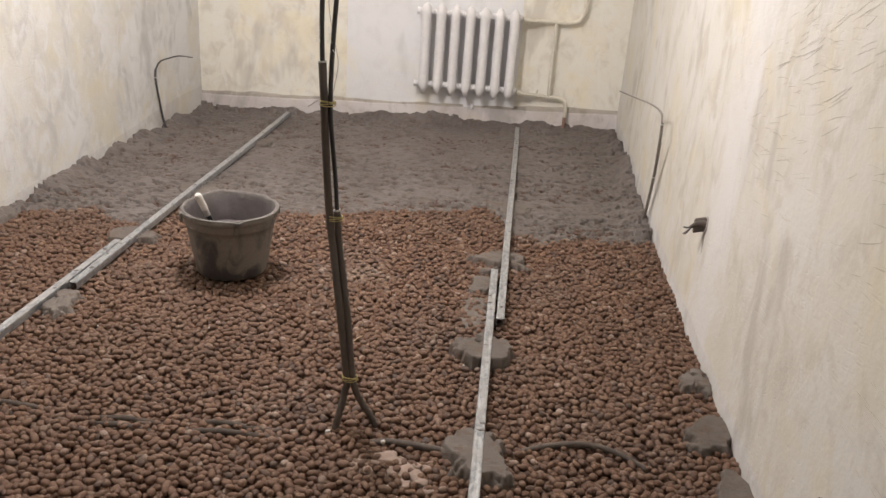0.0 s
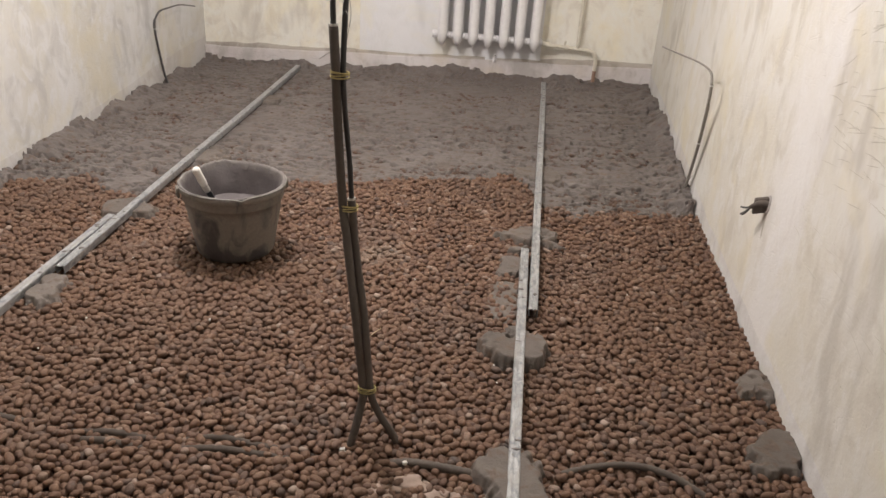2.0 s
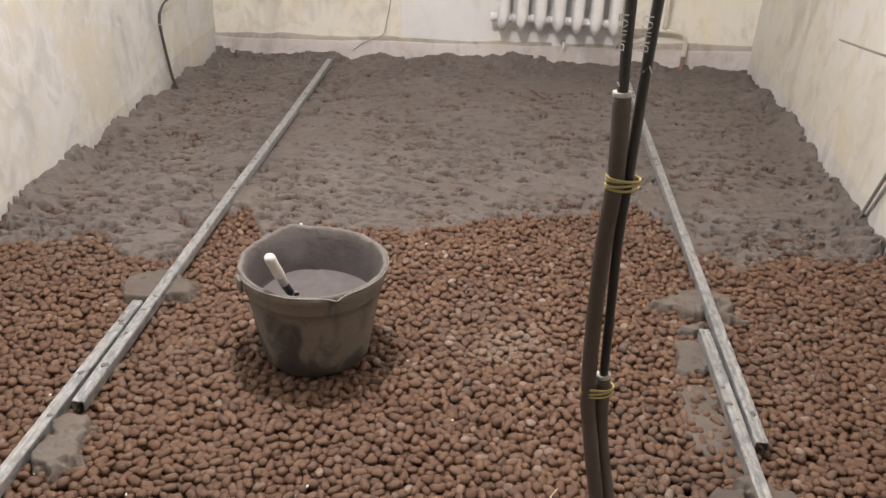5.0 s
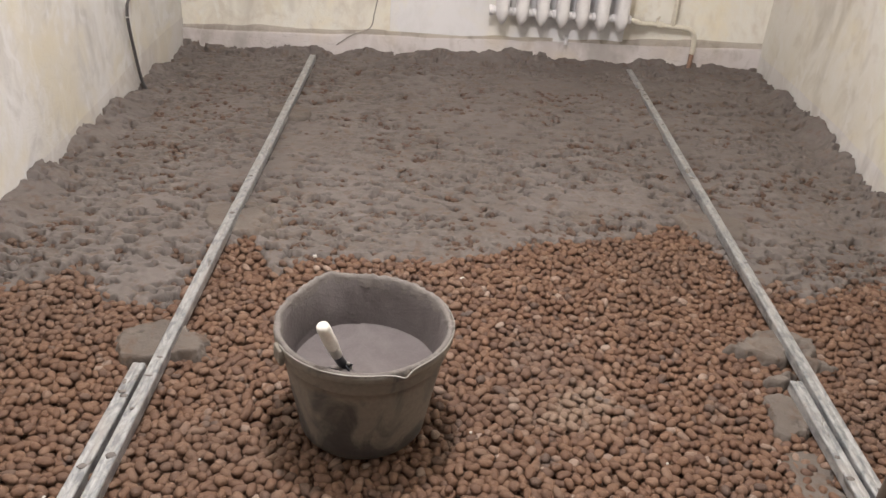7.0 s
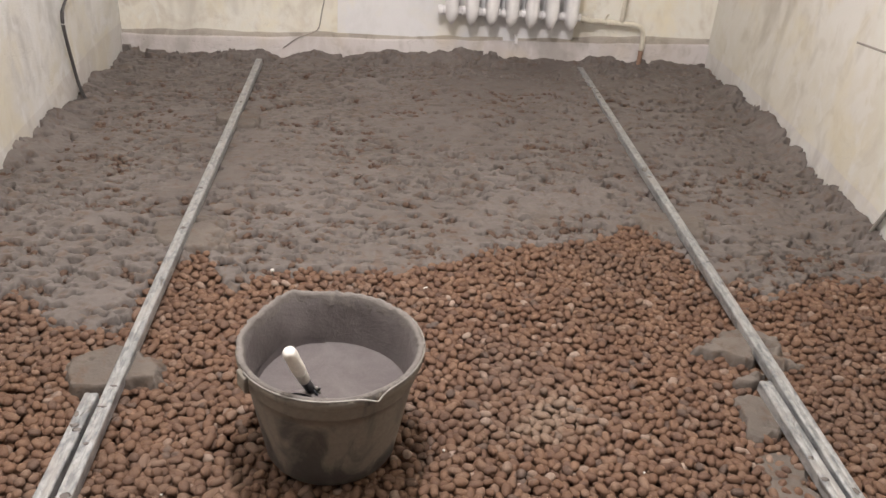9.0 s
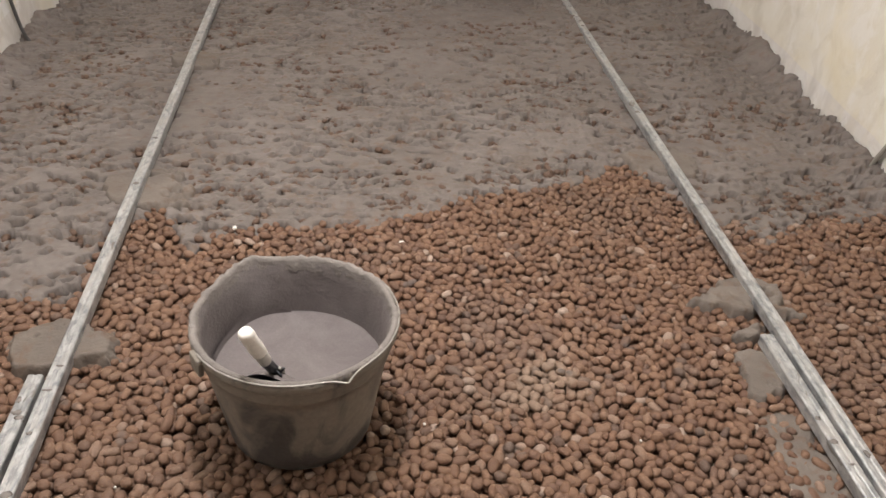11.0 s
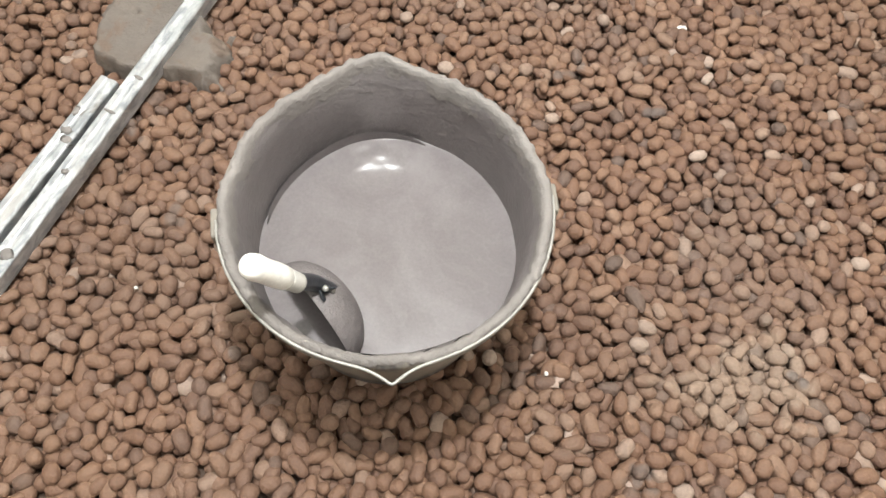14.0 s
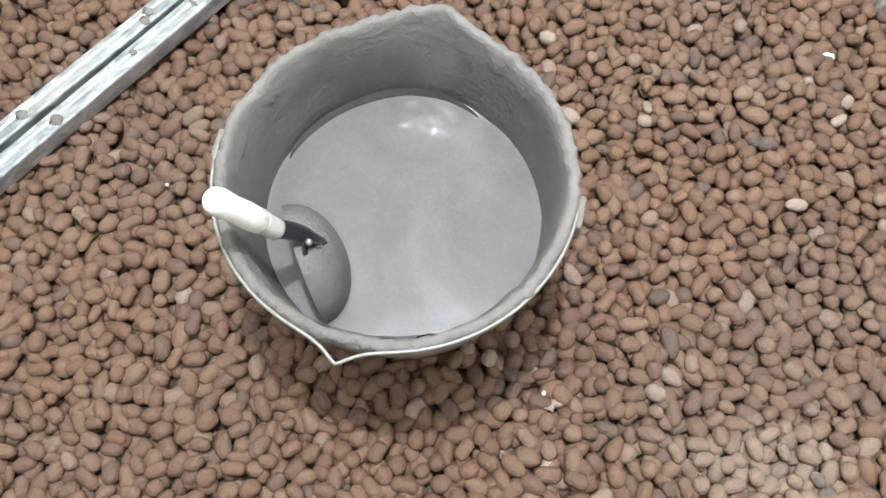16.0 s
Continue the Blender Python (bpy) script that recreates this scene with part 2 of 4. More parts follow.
def zinc_material():
    m, nt, b = material("spattered_zinc", 0.42, 0.85)
    v = coords(nt)
    fleck = noise_of(nt, coords(nt, (1, 0.45, 1)), 70, 4, 0.65, 0.6)
    spots = noise_of(nt, coords(nt, (1, 0.5, 1)), 19, 4, 0.7, 0.8)
    film = noise_of(nt, coords(nt, (1, 0.3, 1)), 34, 3, 0.6, 0.5)
    c = mix(nt, ramp(nt, fleck, (0.38, grey(0)), (0.62, grey(1))), (0.27, 0.285, 0.30), (0.52, 0.53, 0.54))
    c = mix(nt, ramp(nt, film, (0.50, grey(0)), (0.64, grey(0.75))), c, (0.34, 0.325, 0.31))
    c = mix(nt, ramp(nt, spots, (0.62, grey(0)), (0.66, grey(0.9))), c, (0.21, 0.195, 0.18))
    nt.links.new(c, b.inputs["Base Color"])
    nt.links.new(ramp(nt, film, (0.50, grey(0.72)), (0.64, grey(0.15))), b.inputs["Metallic"])
    nt.links.new(ramp(nt, fleck, (0.40, grey(0.40)), (0.66, grey(0.62))), b.inputs["Roughness"])
    bump(nt, b, mix(nt, 0.5, spots, fleck), 0.35, 0.003)
    return m


zinc_mat = zinc_material()


def plain(name, colour, rough=0.5, metal=0.0, grain=60, depth=0.3, contrast=0.35):
    m, nt, b = material(name, rough, metal)
    n = noise_of(nt, coords(nt), grain, 4, 0.65)
    c = mix(nt, contrast, colour, ramp(nt, n, (0.3, tuple(0.55 * x for x in colour)), (0.7, tuple(min(1, 1.25 * x) for x in colour))))
    nt.links.new(c, b.inputs["Base Color"])
    bump(nt, b, n, depth, 0.002)
    return m


black_pipe = plain("black_polyethylene", (0.035, 0.033, 0.033), 0.45)
foam_black = plain("dusty_black_sleeve", (0.088, 0.070, 0.058), 0.6)
cut_edge = plain("pale_cut_edge", (0.50, 0.48, 0.45), 0.6)
rope_mat = plain("yellow_cord", (0.44, 0.37, 0.16), 0.8, 0, 200)
chalk_mat = plain("white_marker", (0.72, 0.72, 0.70), 0.8, 0, 200)
enamel = plain("white_radiator_enamel", (0.80, 0.79, 0.80), 0.35, 0, 40, 0.12, 0.12)
pipe_paint = plain("cream_pipe_paint", (0.72, 0.68, 0.58), 0.4, 0, 40, 0.2, 0.25)
dusty_conduit = plain("dusty_conduit", (0.105, 0.085, 0.072), 0.75, 0, 120)
buried_conduit = plain("buried_dark_conduit", (0.078, 0.060, 0.048), 0.8, 0, 120)
grey_conduit = plain("grey_conduit", (0.26, 0.24, 0.215), 0.6, 0, 120)
dark_conduit = plain("dark_conduit", (0.085, 0.082, 0.082), 0.55, 0, 120)
tie_mat = plain("white_cable_tie", (0.72, 0.71, 0.68), 0.5)
bone_mat = plain("whitish_wooden_handle", (0.76, 0.74, 0.70), 0.5, 0, 90)
steel_shade_mat = plain("dark_steel_or_shade", (0.05, 0.055, 0.065), 0.3, 0.7)
wire_mat = plain("galvanised_wire", (0.30, 0.29, 0.27), 0.5, 0.5)
rust_mat = plain("rusty_pipe", (0.30, 0.19, 0.14), 0.8)
rubble_mat = plain("pink_rubble", (0.36, 0.275, 0.23), 0.9, 0, 30, 0.6, 0.5)
straw_mat = plain("straw", (0.55, 0.42, 0.28), 0.8)
speck_mat = plain("lime_speck", (0.70, 0.68, 0.64), 0.8)
hole_shade_mat = plain("painted_hole_shade", (0.02, 0.018, 0.016), 0.9)


# ---- mesh helpers ----
def link(name, bm, mat, parent=None, smoothed=True):
    me = bpy.data.meshes.new(name)
    bm.normal_update()
    bm.to_mesh(me)
    bm.free()
    if smoothed:
        me.shade_smooth()
    me.materials.append(mat)
    ob = new(name, me)
    if parent:
        ob.parent = parent
    return ob


def part(name, bm, mat, parent, label="", smoothed=True):
    ob = link(name, bm, mat, parent, smoothed)
    return tagged(ob, label) if label else ob


def thing(name, label, category, group="", kind="", at=(0, 0, 0)):
    ob = new(name)
    ob.empty_display_size = 0.05
    return tagged(ob, label, category, group, kind)


def block(x0, x1, y0, y1, z0, z1, bevel=0.0, bm=None):
    bm = bm or bmesh.new()
    r = bmesh.ops.create_cube(bm, size=1)
    for v in r["verts"]:
        v.co = Vector(((x0 + x1) / 2 + v.co.x * (x1 - x0), (y0 + y1) / 2 + v.co.y * (y1 - y0), (z0 + z1) / 2 + v.co.z * (z1 - z0)))
    if bevel:
        es = list({e for v in r["verts"] for e in v.link_edges})
        bmesh.ops.bevel(bm, geom=es, offset=bevel, segments=2, affect="EDGES", profile=0.5)
    return bm


def curve_points(points, steps=8):
    """Catmull-Rom through the points."""
    p = [Vector(q) for q in points]
    p = [2 * p[0] - p[1]] + p + [2 * p[-1] - p[-2]]
    out = []
    for i in range(1, len(p) - 2):
        for k in range(steps):
            t = k / steps
            a, b, c, d = p[i - 1], p[i], p[i + 1], p[i + 2]
            out.append(0.5 * (2 * b + (c - a) * t + (2 * a - 5 * b + 4 * c - d) * t * t + (3 * b - a - 3 * c + d) * t ** 3))
    out.append(p[-2])
    return out


def tube(points, radius, seg=12, steps=8, ribs=0.0, bm=None, caps=True):
    """A round tube along a smooth curve; radius may be a pair (start, end)."""
    bm = bm or bmesh.new()
    pts = curve_points(points, steps)
    r0, r1 = radius if isinstance(radius, tuple) else (radius, radius)
    up, rings = None, []
    for i, p in enumerate(pts):
        d = (pts[min(i + 1, len(pts) - 1)] - pts[max(i - 1, 0)]).normalized()
        if up is None:
            up = d.orthogonal().normalized()
        up = (up - d * up.dot(d)).normalized()
        side = d.cross(up)
        r = r0 + (r1 - r0) * i / (len(pts) - 1)
        if ribs and i % 2:
            r -= ribs
        rings.append([bm.verts.new(p + r * (math.cos(2 * math.pi * k / seg) * up + math.sin(2 * math.pi * k / seg) * side)) for k in range(seg)])
    for a, b in zip(rings, rings[1:]):
        for k in range(seg):
            bm.faces.new((a[k], a[(k + 1) % seg], b[(k + 1) % seg], b[k]))
    if caps:
        bm.faces.new(rings[0][::-1])
        bm.faces.new(rings[-1])
    return bm


def lathe(profile, seg=64, bm=None, wobble=None):
    """Turn a list of (radius, height) round the z axis."""
    bm = bm or bmesh.new()
    rings = []
    for i, (r, z) in enumerate(profile):
        ring = []
        for k in range(seg):
            a = 2 * math.pi * k / seg
            rr, zz = wobble(a, r, z) if wobble else (r, z)
            ring.append(bm.verts.new((rr * math.cos(a), rr * math.sin(a), zz)))
        rings.append(ring)
    for a, b in zip(rings, rings[1:]):
        for k in range(seg):
            bm.faces.new((a[k], a[(k + 1) % seg], b[(k + 1) % seg], b[k]))
    return bm


def mesh_of(name, verts, faces, mat, smoothed=True):
    """A mesh from arrays: verts (n, 3), faces (m, 3 or 4)."""
    me = bpy.data.meshes.new(name)
    n, k = faces.shape
    me.vertices.add(len(verts))
    me.vertices.foreach_set("co", np.ascontiguousarray(verts, np.float32).ravel())
    me.loops.add(n * k)
    me.loops.foreach_set("vertex_index", np.ascontiguousarray(faces, np.int32).ravel())
    me.polygons.add(n)
    me.polygons.foreach_set("loop_start", np.arange(0, n * k, k, dtype=np.int32))
    me.update(calc_edges=True)
    if smoothed:
        me.shade_smooth()
    me.materials.append(mat)
    return me


def grid_mesh(name, X, Y, Z, mat):
    ny, nx = X.shape
    i = np.arange(ny * nx).reshape(ny, nx)
    f = np.stack([i[:-1, :-1], i[:-1, 1:], i[1:, 1:], i[1:, :-1]], -1).reshape(-1, 4)
    return mesh_of(name, np.stack([X, Y, Z], -1).reshape(-1, 3), f, mat)


# ---- structure ----
def wall(name, label, mat, *box):
    return tagged(link(name, block(*box), mat, None, False), label, "wall", kind="structure")


wall("wall_west", "old plastered wall, patched white and scratched", left_mat, XL - 0.12, XL, YF, YB, ZF, ZC)
east_wall = wall("wall_east", "cream plastered wall with trowel scratches", wall_mat, XR, XR + 0.15, YF, YB, ZF, ZC)
for v in east_wall.data.vertices:
    if v.co.x < XR + 0.01:
        v.co.x = east(v.co.y)
wall("wall_north", "yellowed plastered wall behind the radiator", back_mat, XL - 0.12, XR + 0.12, YB, YB + 0.12, ZF, ZC)
wall("wall_south", "plain cream plastered wall closing the room", wall_mat, XL - 0.12, XR + 0.12, YF - 0.12, YF, ZF, ZC)
tagged(link("ceiling", block(XL - 0.12, XR + 0.12, YF - 0.12, YB + 0.12, ZC, ZC + 0.1), ceil_mat, None, False), "whitewashed ceiling over the room", "ceiling", kind="structure")
tagged(link("floor", block(XL - 0.12, XR + 0.12, YF - 0.12, YB + 0.12, ZF - 0.1, ZF), soil_mat, None, False), "bare dusty base under the clay pebbles", "floor", kind="structure")


def ragged_strip(name, along, fixed, a0, a1, low, high, proud, mat, label, seed):
    """A thin render strip at a wall's foot, its top edge uneven."""
    bm = bmesh.new()
    n = max(8, int((a1 - a0) / 0.035))
    rows = []
    for k in range(n + 1):
        a = a0 + (a1 - a0) * k / n
        top = high(a) + 0.016 * (float(fbm(a * 6, seed, seed)) - 0.5)
        d = proud * (0.8 + 0.4 * float(vnoise(a * 9, 3.0, seed)))
        col = []
        for off, z in ((d, low), (d, top - 0.008), (d * 0.5, top - 0.001), (-0.0004, top + 0.005)):
            col.append(bm.verts.new((a, fixed - off, z) if along == "x" else (east(a) - off if fixed > 0 else fixed + off, a, z)))
        rows.append(col)
    for p, q in zip(rows, rows[1:]):
        for k in range(3):
            bm.faces.new((p[k], q[k], q[k + 1], p[k + 1]))
    bmesh.ops.recalc_face_normals(bm, faces=bm.faces)
    return tagged(link(name, bm, mat), label, "trim", kind="structure")


ragged_strip("trim_north", "x", YB, XL, XR, ZF, lambda a: 0.113 + 0.036 * (a + 0.98), 0.016, band_mat, "grey unplastered strip along the wall's foot", 3)
ragged_strip("trim_east", "y", XR, 1.6, YB, ZF, lambda a: 0.060 + 0.080 * float(smooth(3.4, 5.5, a)), 0.0007, foot_mat, "pale rendered strip along the wall's foot", 5)
ragged_strip("trim_west", "y", XL, 3.3, YB, ZF, lambda a: 0.040 + 0.085 * float(smooth(4.2, 5.8, a)), 0.0007, foot_mat, "pale rendered strip along the wall's foot", 8)
edge_mat = plaster_material("broken_plaster_edge", (0.40, 0.36, 0.32), (0.52, 0.48, 0.43), (0.28, 0.25, 0.22), 0.3)
ragged_strip("plaster_edge", "x", YB, XL, XR, 0.02, lambda a: 0.134 + 0.036 * (a + 0.98) + 0.020 * (float(fbm(a * 9, 2.0, 77)) - 0.5), 0.0045, edge_mat, "broken brownish plaster edge above the strip", 11)


def wall_scratches():
    """Arced trowel strokes gouged across the wall, in one fan."""
    rng = random.Random(5)
    bm = bmesh.new()
    for k in range(430):
        # strokes come in bunches of a few side by side
        if k % 5 == 0:
            y0, z0 = 2.95 - 1.35 * rng.random() ** 1.2, rng.uniform(0.42, 1.50)
            turn = rng.gauss(0, 3)
        y, z = y0 + rng.gauss(0, 0.07), z0 + rng.gauss(0, 0.045)
        length = rng.uniform(0.03, 0.13)
        slope = radians(2 + 30 * (z - 0.4) + turn + rng.gauss(0, 3))
        bend, w = rng.uniform(-0.22, 0.12), rng.uniform(0.0003, 0.0010)
        rows, n = [], 8
        for i in range(n + 1):
            f = i / n
            a = slope + bend * f
            yy, zz = y - length * f * math.cos(a), z + length * f * math.sin(a)
            half = w * math.sin(math.pi * (0.06 + 0.88 * f)) * (0.7 + 0.6 * rng.random())
            rows.append([bm.verts.new((east(yy) - d, yy + s * half * math.sin(a), zz + s * half * math.cos(a))) for s, d in ((-1, 0.0006), (0, 0.0010), (1, 0.0006))])
        for p, q in zip(rows, rows[1:]):
            bm.faces.new((p[0], p[1], q[1], q[0]))
            bm.faces.new((p[1], p[2], q[2], q[1]))
    return tagged(link("wall_scratches", bm, scratch_shadow_mat, None, False), "fine slanting trowel scratches across the plaster", "scratches", kind="structure")


# also colours the shadow strip painted below the cable stub
scratch_shadow_mat = plaster_material("gouged_or_shadowed_plaster", (0.46, 0.43, 0.37), (0.56, 0.53, 0.47), (0.38, 0.35, 0.30), 0.0)
wall_scratches()
tagged(link("painted_panel", block(-1.174, -0.035, YB - 0.004, YB, 0.130, 1.15, 0.0015), white_mat, None, False), "freshly white-painted patch of wall behind radiator", "wall patch", kind="structure")

# ---- screed ----
EDGE_X = [XL, -2.077, -1.93, -1.884, -1.685, -1.587, -1.556, -1.545, -1.50, -1.444, -1.388, -1.325, -1.287, -1.179, -1.053, -0.907, -0.804, -0.716, -0.623, -0.504,
          -0.403, -0.298, -0.204, -0.10, -0.06, 0.03, 0.10, 0.145, 0.268, 0.384, XR]
EDGE_Y = [3.495, 3.685, 3.685, 3.805, 3.655, 3.615, 3.62, 3.95, 3.98, 4.055, 3.94, 3.825, 3.90, 3.923, 3.95, 3.945, 3.973, 4.023, 4.083, 4.116,
          4.135, 4.17, 4.235, 4.31, 4.20, 3.925, 3.975, 3.845, 3.92, 3.955, 4.015]


def cell_random(i, j, seed):
    n = (i * 374761393 + j * 668265263 + seed * 1442695041) & 0x7FFFFFFF
    n = ((n ^ (n >> 13)) * 1274126177) & 0x7FFFFFFF
    return ((n ^ (n >> 16)) & 0xFFFF) / 65535.0


def torn_pits(x, y, e):
    """0..1: holes that the trowel tore in the mortar, in slanting rows, where pebbles lie bare."""
    cx, cy = 0.044, 0.036
    px = x + 0.026 * (fbm(x * 70, y * 70, 2, 2) - 0.5)
    py = y + 0.026 * (fbm(x * 70, y * 70, 4, 2) - 0.5)
    i0, j0 = np.floor(px / cx).astype(np.int64), np.floor(py / cy).astype(np.int64)
    deep = np.zeros(np.shape(x))
    rows = vnoise(x * 3.0 + 2.0 * y, y * 10 - 3.4 * x, 33)
    likely = 0.56 + 1.2 * (fbm(x * 3.1, y * 3.6, 31) - 0.5) + 1.0 * (rows - 0.5) + 0.30 * smooth(0.45, 0.0, e) + 0.20 * (smooth(-1.40, -1.65, x) + smooth(-0.02, 0.2, x))
    for di in (-1, 0, 1):
        for dj in (-1, 0, 1):
            i, j = i0 + di, j0 + dj
            mx, my = (i + 0.12 + 0.76 * cell_random(i, j, 1)) * cx, (j + 0.12 + 0.76 * cell_random(i, j, 2)) * cy
            on = cell_random(i, j, 3) < likely
            r = 0.0085 + 0.0120 * cell_random(i, j, 4) ** 1.4
            d = np.hypot((px - mx) / 1.35, (py - my) / 0.85) / r
            much = 0.55 + 0.45 * smooth(0.35, 0.75, cell_random(i, j, 5))
            deep = np.maximum(deep, np.where(on, much * smooth(1.08, 0.84, d), 0))
    return deep


def drowned_pebbles(x, y):
    """0..1: soft humps where pebbles lie just under the mortar."""
    c = 0.027
    i0, j0 = np.floor(x / c).astype(np.int64), np.floor(y / c).astype(np.int64)
    hump = np.zeros(np.shape(x))
    for di in (-1, 0, 1):
        for dj in (-1, 0, 1):
            i, j = i0 + di, j0 + dj
            mx, my = (i + 0.2 + 0.6 * cell_random(i, j, 6)) * c, (j + 0.2 + 0.6 * cell_random(i, j, 7)) * c
            d = np.hypot(x - mx, y - my) / 0.014
            hump = np.maximum(hump, cell_random(i, j, 8) * np.clip(1 - d * d, 0, 1))
    return hump


def wall_pile(x, y, e):
    """Mortar piled a little against the walls."""
    near = np.minimum(np.minimum(x - XL, XR - x), YB - y)
    lumps = 0.022 * smooth(0.48, 0.66, fbm(x * 4.2, y * 4.2, 43, 2)) + 0.040 * smooth(0.2, 0.8, fbm(x * 6, y * 6, 40, 2)) + 0.030 * (fbm(x * 19, y * 19, 41, 2) - 0.5)
    return lumps * smooth(0.15, 0.0, near) * smooth(-0.02, 0.1, e)


def screed_height(x, y):
    e = y - np.interp(x, EDGE_X, EDGE_Y) + 0.07 * (fbm(x * 14, y * 14, 5) - 0.5)
    z = -0.030 + 0.036 * smooth(-0.03, 0.05, e)
    z = z + 0.014 * (fbm(x * 5, y * 5, 8) - 0.5) + 0.011 * (fbm(x * 17 + 5 * y, y * 24 - 6 * x, 9, 2) - 0.5)
    z = z + 0.0075 * drowned_pebbles(x, y) * smooth(0.30, 0.62, fbm(x * 4, y * 4, 44, 2) + 0.25 * smooth(0.6, 0.0, e))
    return z + wall_pile(x, y, e) + tilt(x, y) - 0.042 * torn_pits(x, y, e)


sx, sy = np.meshgrid(np.linspace(XL, XR, 640), np.linspace(3.36, YB, 760))
sz = screed_height(sx, sy)
si = np.arange(sx.size).reshape(sx.shape)
quads = np.stack([si[:-1, :-1], si[:-1, 1:], si[1:, 1:], si[1:, :-1]], -1).reshape(-1, 4)
depth = (sz - tilt(sx, sy)).ravel()[quads].max(1)
quads = quads[depth > -0.014]
screed = new("screed", mesh_of("screed", np.stack([sx, sy, sz], -1).reshape(-1, 3), quads, screed_mat))
tagged(screed, "rough grey mortar screed spread over clay pebbles", "screed", kind="structure")

# ---- guide rails on mortar dabs ----
def beacon_rail(x0, y0, x1, y1, z0=0.04, z1=0.04, label="galvanised steel channel laid as a screed guide rail"):
    """An upside-down U channel, 28 mm wide, open at its ends and below."""
    length = math.hypot(x1 - x0, y1 - y0)
    w, h, t = 0.0145, 0.027, 0.0016
    n = max(2, int(length / 0.12))
    ob = thing("guide_rail", label, "guide rail", "screed guide rails")
    web = [(-w, -0.0042), (-w + 0.0008, -0.0018), (-w + 0.003, 0), (-0.004, 0), (-0.002, -0.0012), (0.002, -0.0012), (0.004, 0),
           (w - 0.003, 0), (w - 0.0008, -0.0018), (w, -0.0042), (w - t, -0.0042), (w - t - 0.001, -t - 0.002), (-w + t + 0.001, -t - 0.002), (-w + t, -0.0042)]
    left = [(-w, -h), (-w, -0.0042), (-w + t, -0.0042), (-w + t, -h + 0.003), (-w + 0.005, -h + 0.0016), (-w + 0.005, -h)]
    right = [(-px, pz) for px, pz in left[::-1]]
    for name, prof in (("web", web), ("flange", left), ("flange", right)):
        bm = bmesh.new()
        rings = []
        for k in range(n + 1):
            s = length * k / n
            sag = 0.0012 * math.sin(s * 3.1 + x0 * 5)
            side = 0.0012 * math.sin(s * 2.3 + y0)
            rings.append([bm.verts.new((px + side, s, pz + sag + (z1 - z0) * k / n)) for px, pz in prof])
        m = len(prof)
        for p, q in zip(rings, rings[1:]):
            for k in range(m):
                bm.faces.new((p[k], q[k], q[(k + 1) % m], p[(k + 1) % m]))
        bm.faces.new(rings[0])
        bm.faces.new(rings[-1][::-1])
        bmesh.ops.recalc_face_normals(bm, faces=bm.faces)
        part(name, bm, zinc_mat, ob, "", False)
    # dried mortar dragged over the top
    rng = random.Random(int(100 * (x0 + 3) + 10 * y0))
    for k in range(int(length * 3.5)):
        s, sx = rng.uniform(0.05, length - 0.05), rng.uniform(-0.009, 0.009)
        bm = bmesh.new()
        bmesh.ops.create_icosphere(bm, subdivisions=2, radius=1)
        a, c = rng.uniform(0.004, 0.014), rng.uniform(0.003, 0.012)
        for v in bm.verts:
            g = 0.75 + 0.6 * noise.noise(v.co * 1.7 + Vector((k, x0, 0)))
            v.co = Vector((max(-0.0155, min(0.0155, sx + a * g * v.co.x)), s + c * g * v.co.y, 0.0009 * g * v.co.z + (z1 - z0) * s / length + 0.0012 * math.sin(s * 3.1 + x0 * 5)))
        part("mortar_smear", bm, crust_mat, ob, "dab of dried grey mortar")
    ob.matrix_basis = pose(x0, y0, z0, 0, 0, math.degrees(-math.atan2(x1 - x0, y1 - y0)))
    return ob


beacon_rail(-0.001, 3.035, 0.004, 5.86, 0.042, 0.050)
beacon_rail(-0.013, 0.75, -0.040, 3.476, 0.040, 0.036)
beacon_rail(-1.496, 2.969, -1.521, 5.76, 0.042, 0.040)
beacon_rail(-1.541, 0.75, -1.540, 3.391, 0.040, 0.035)


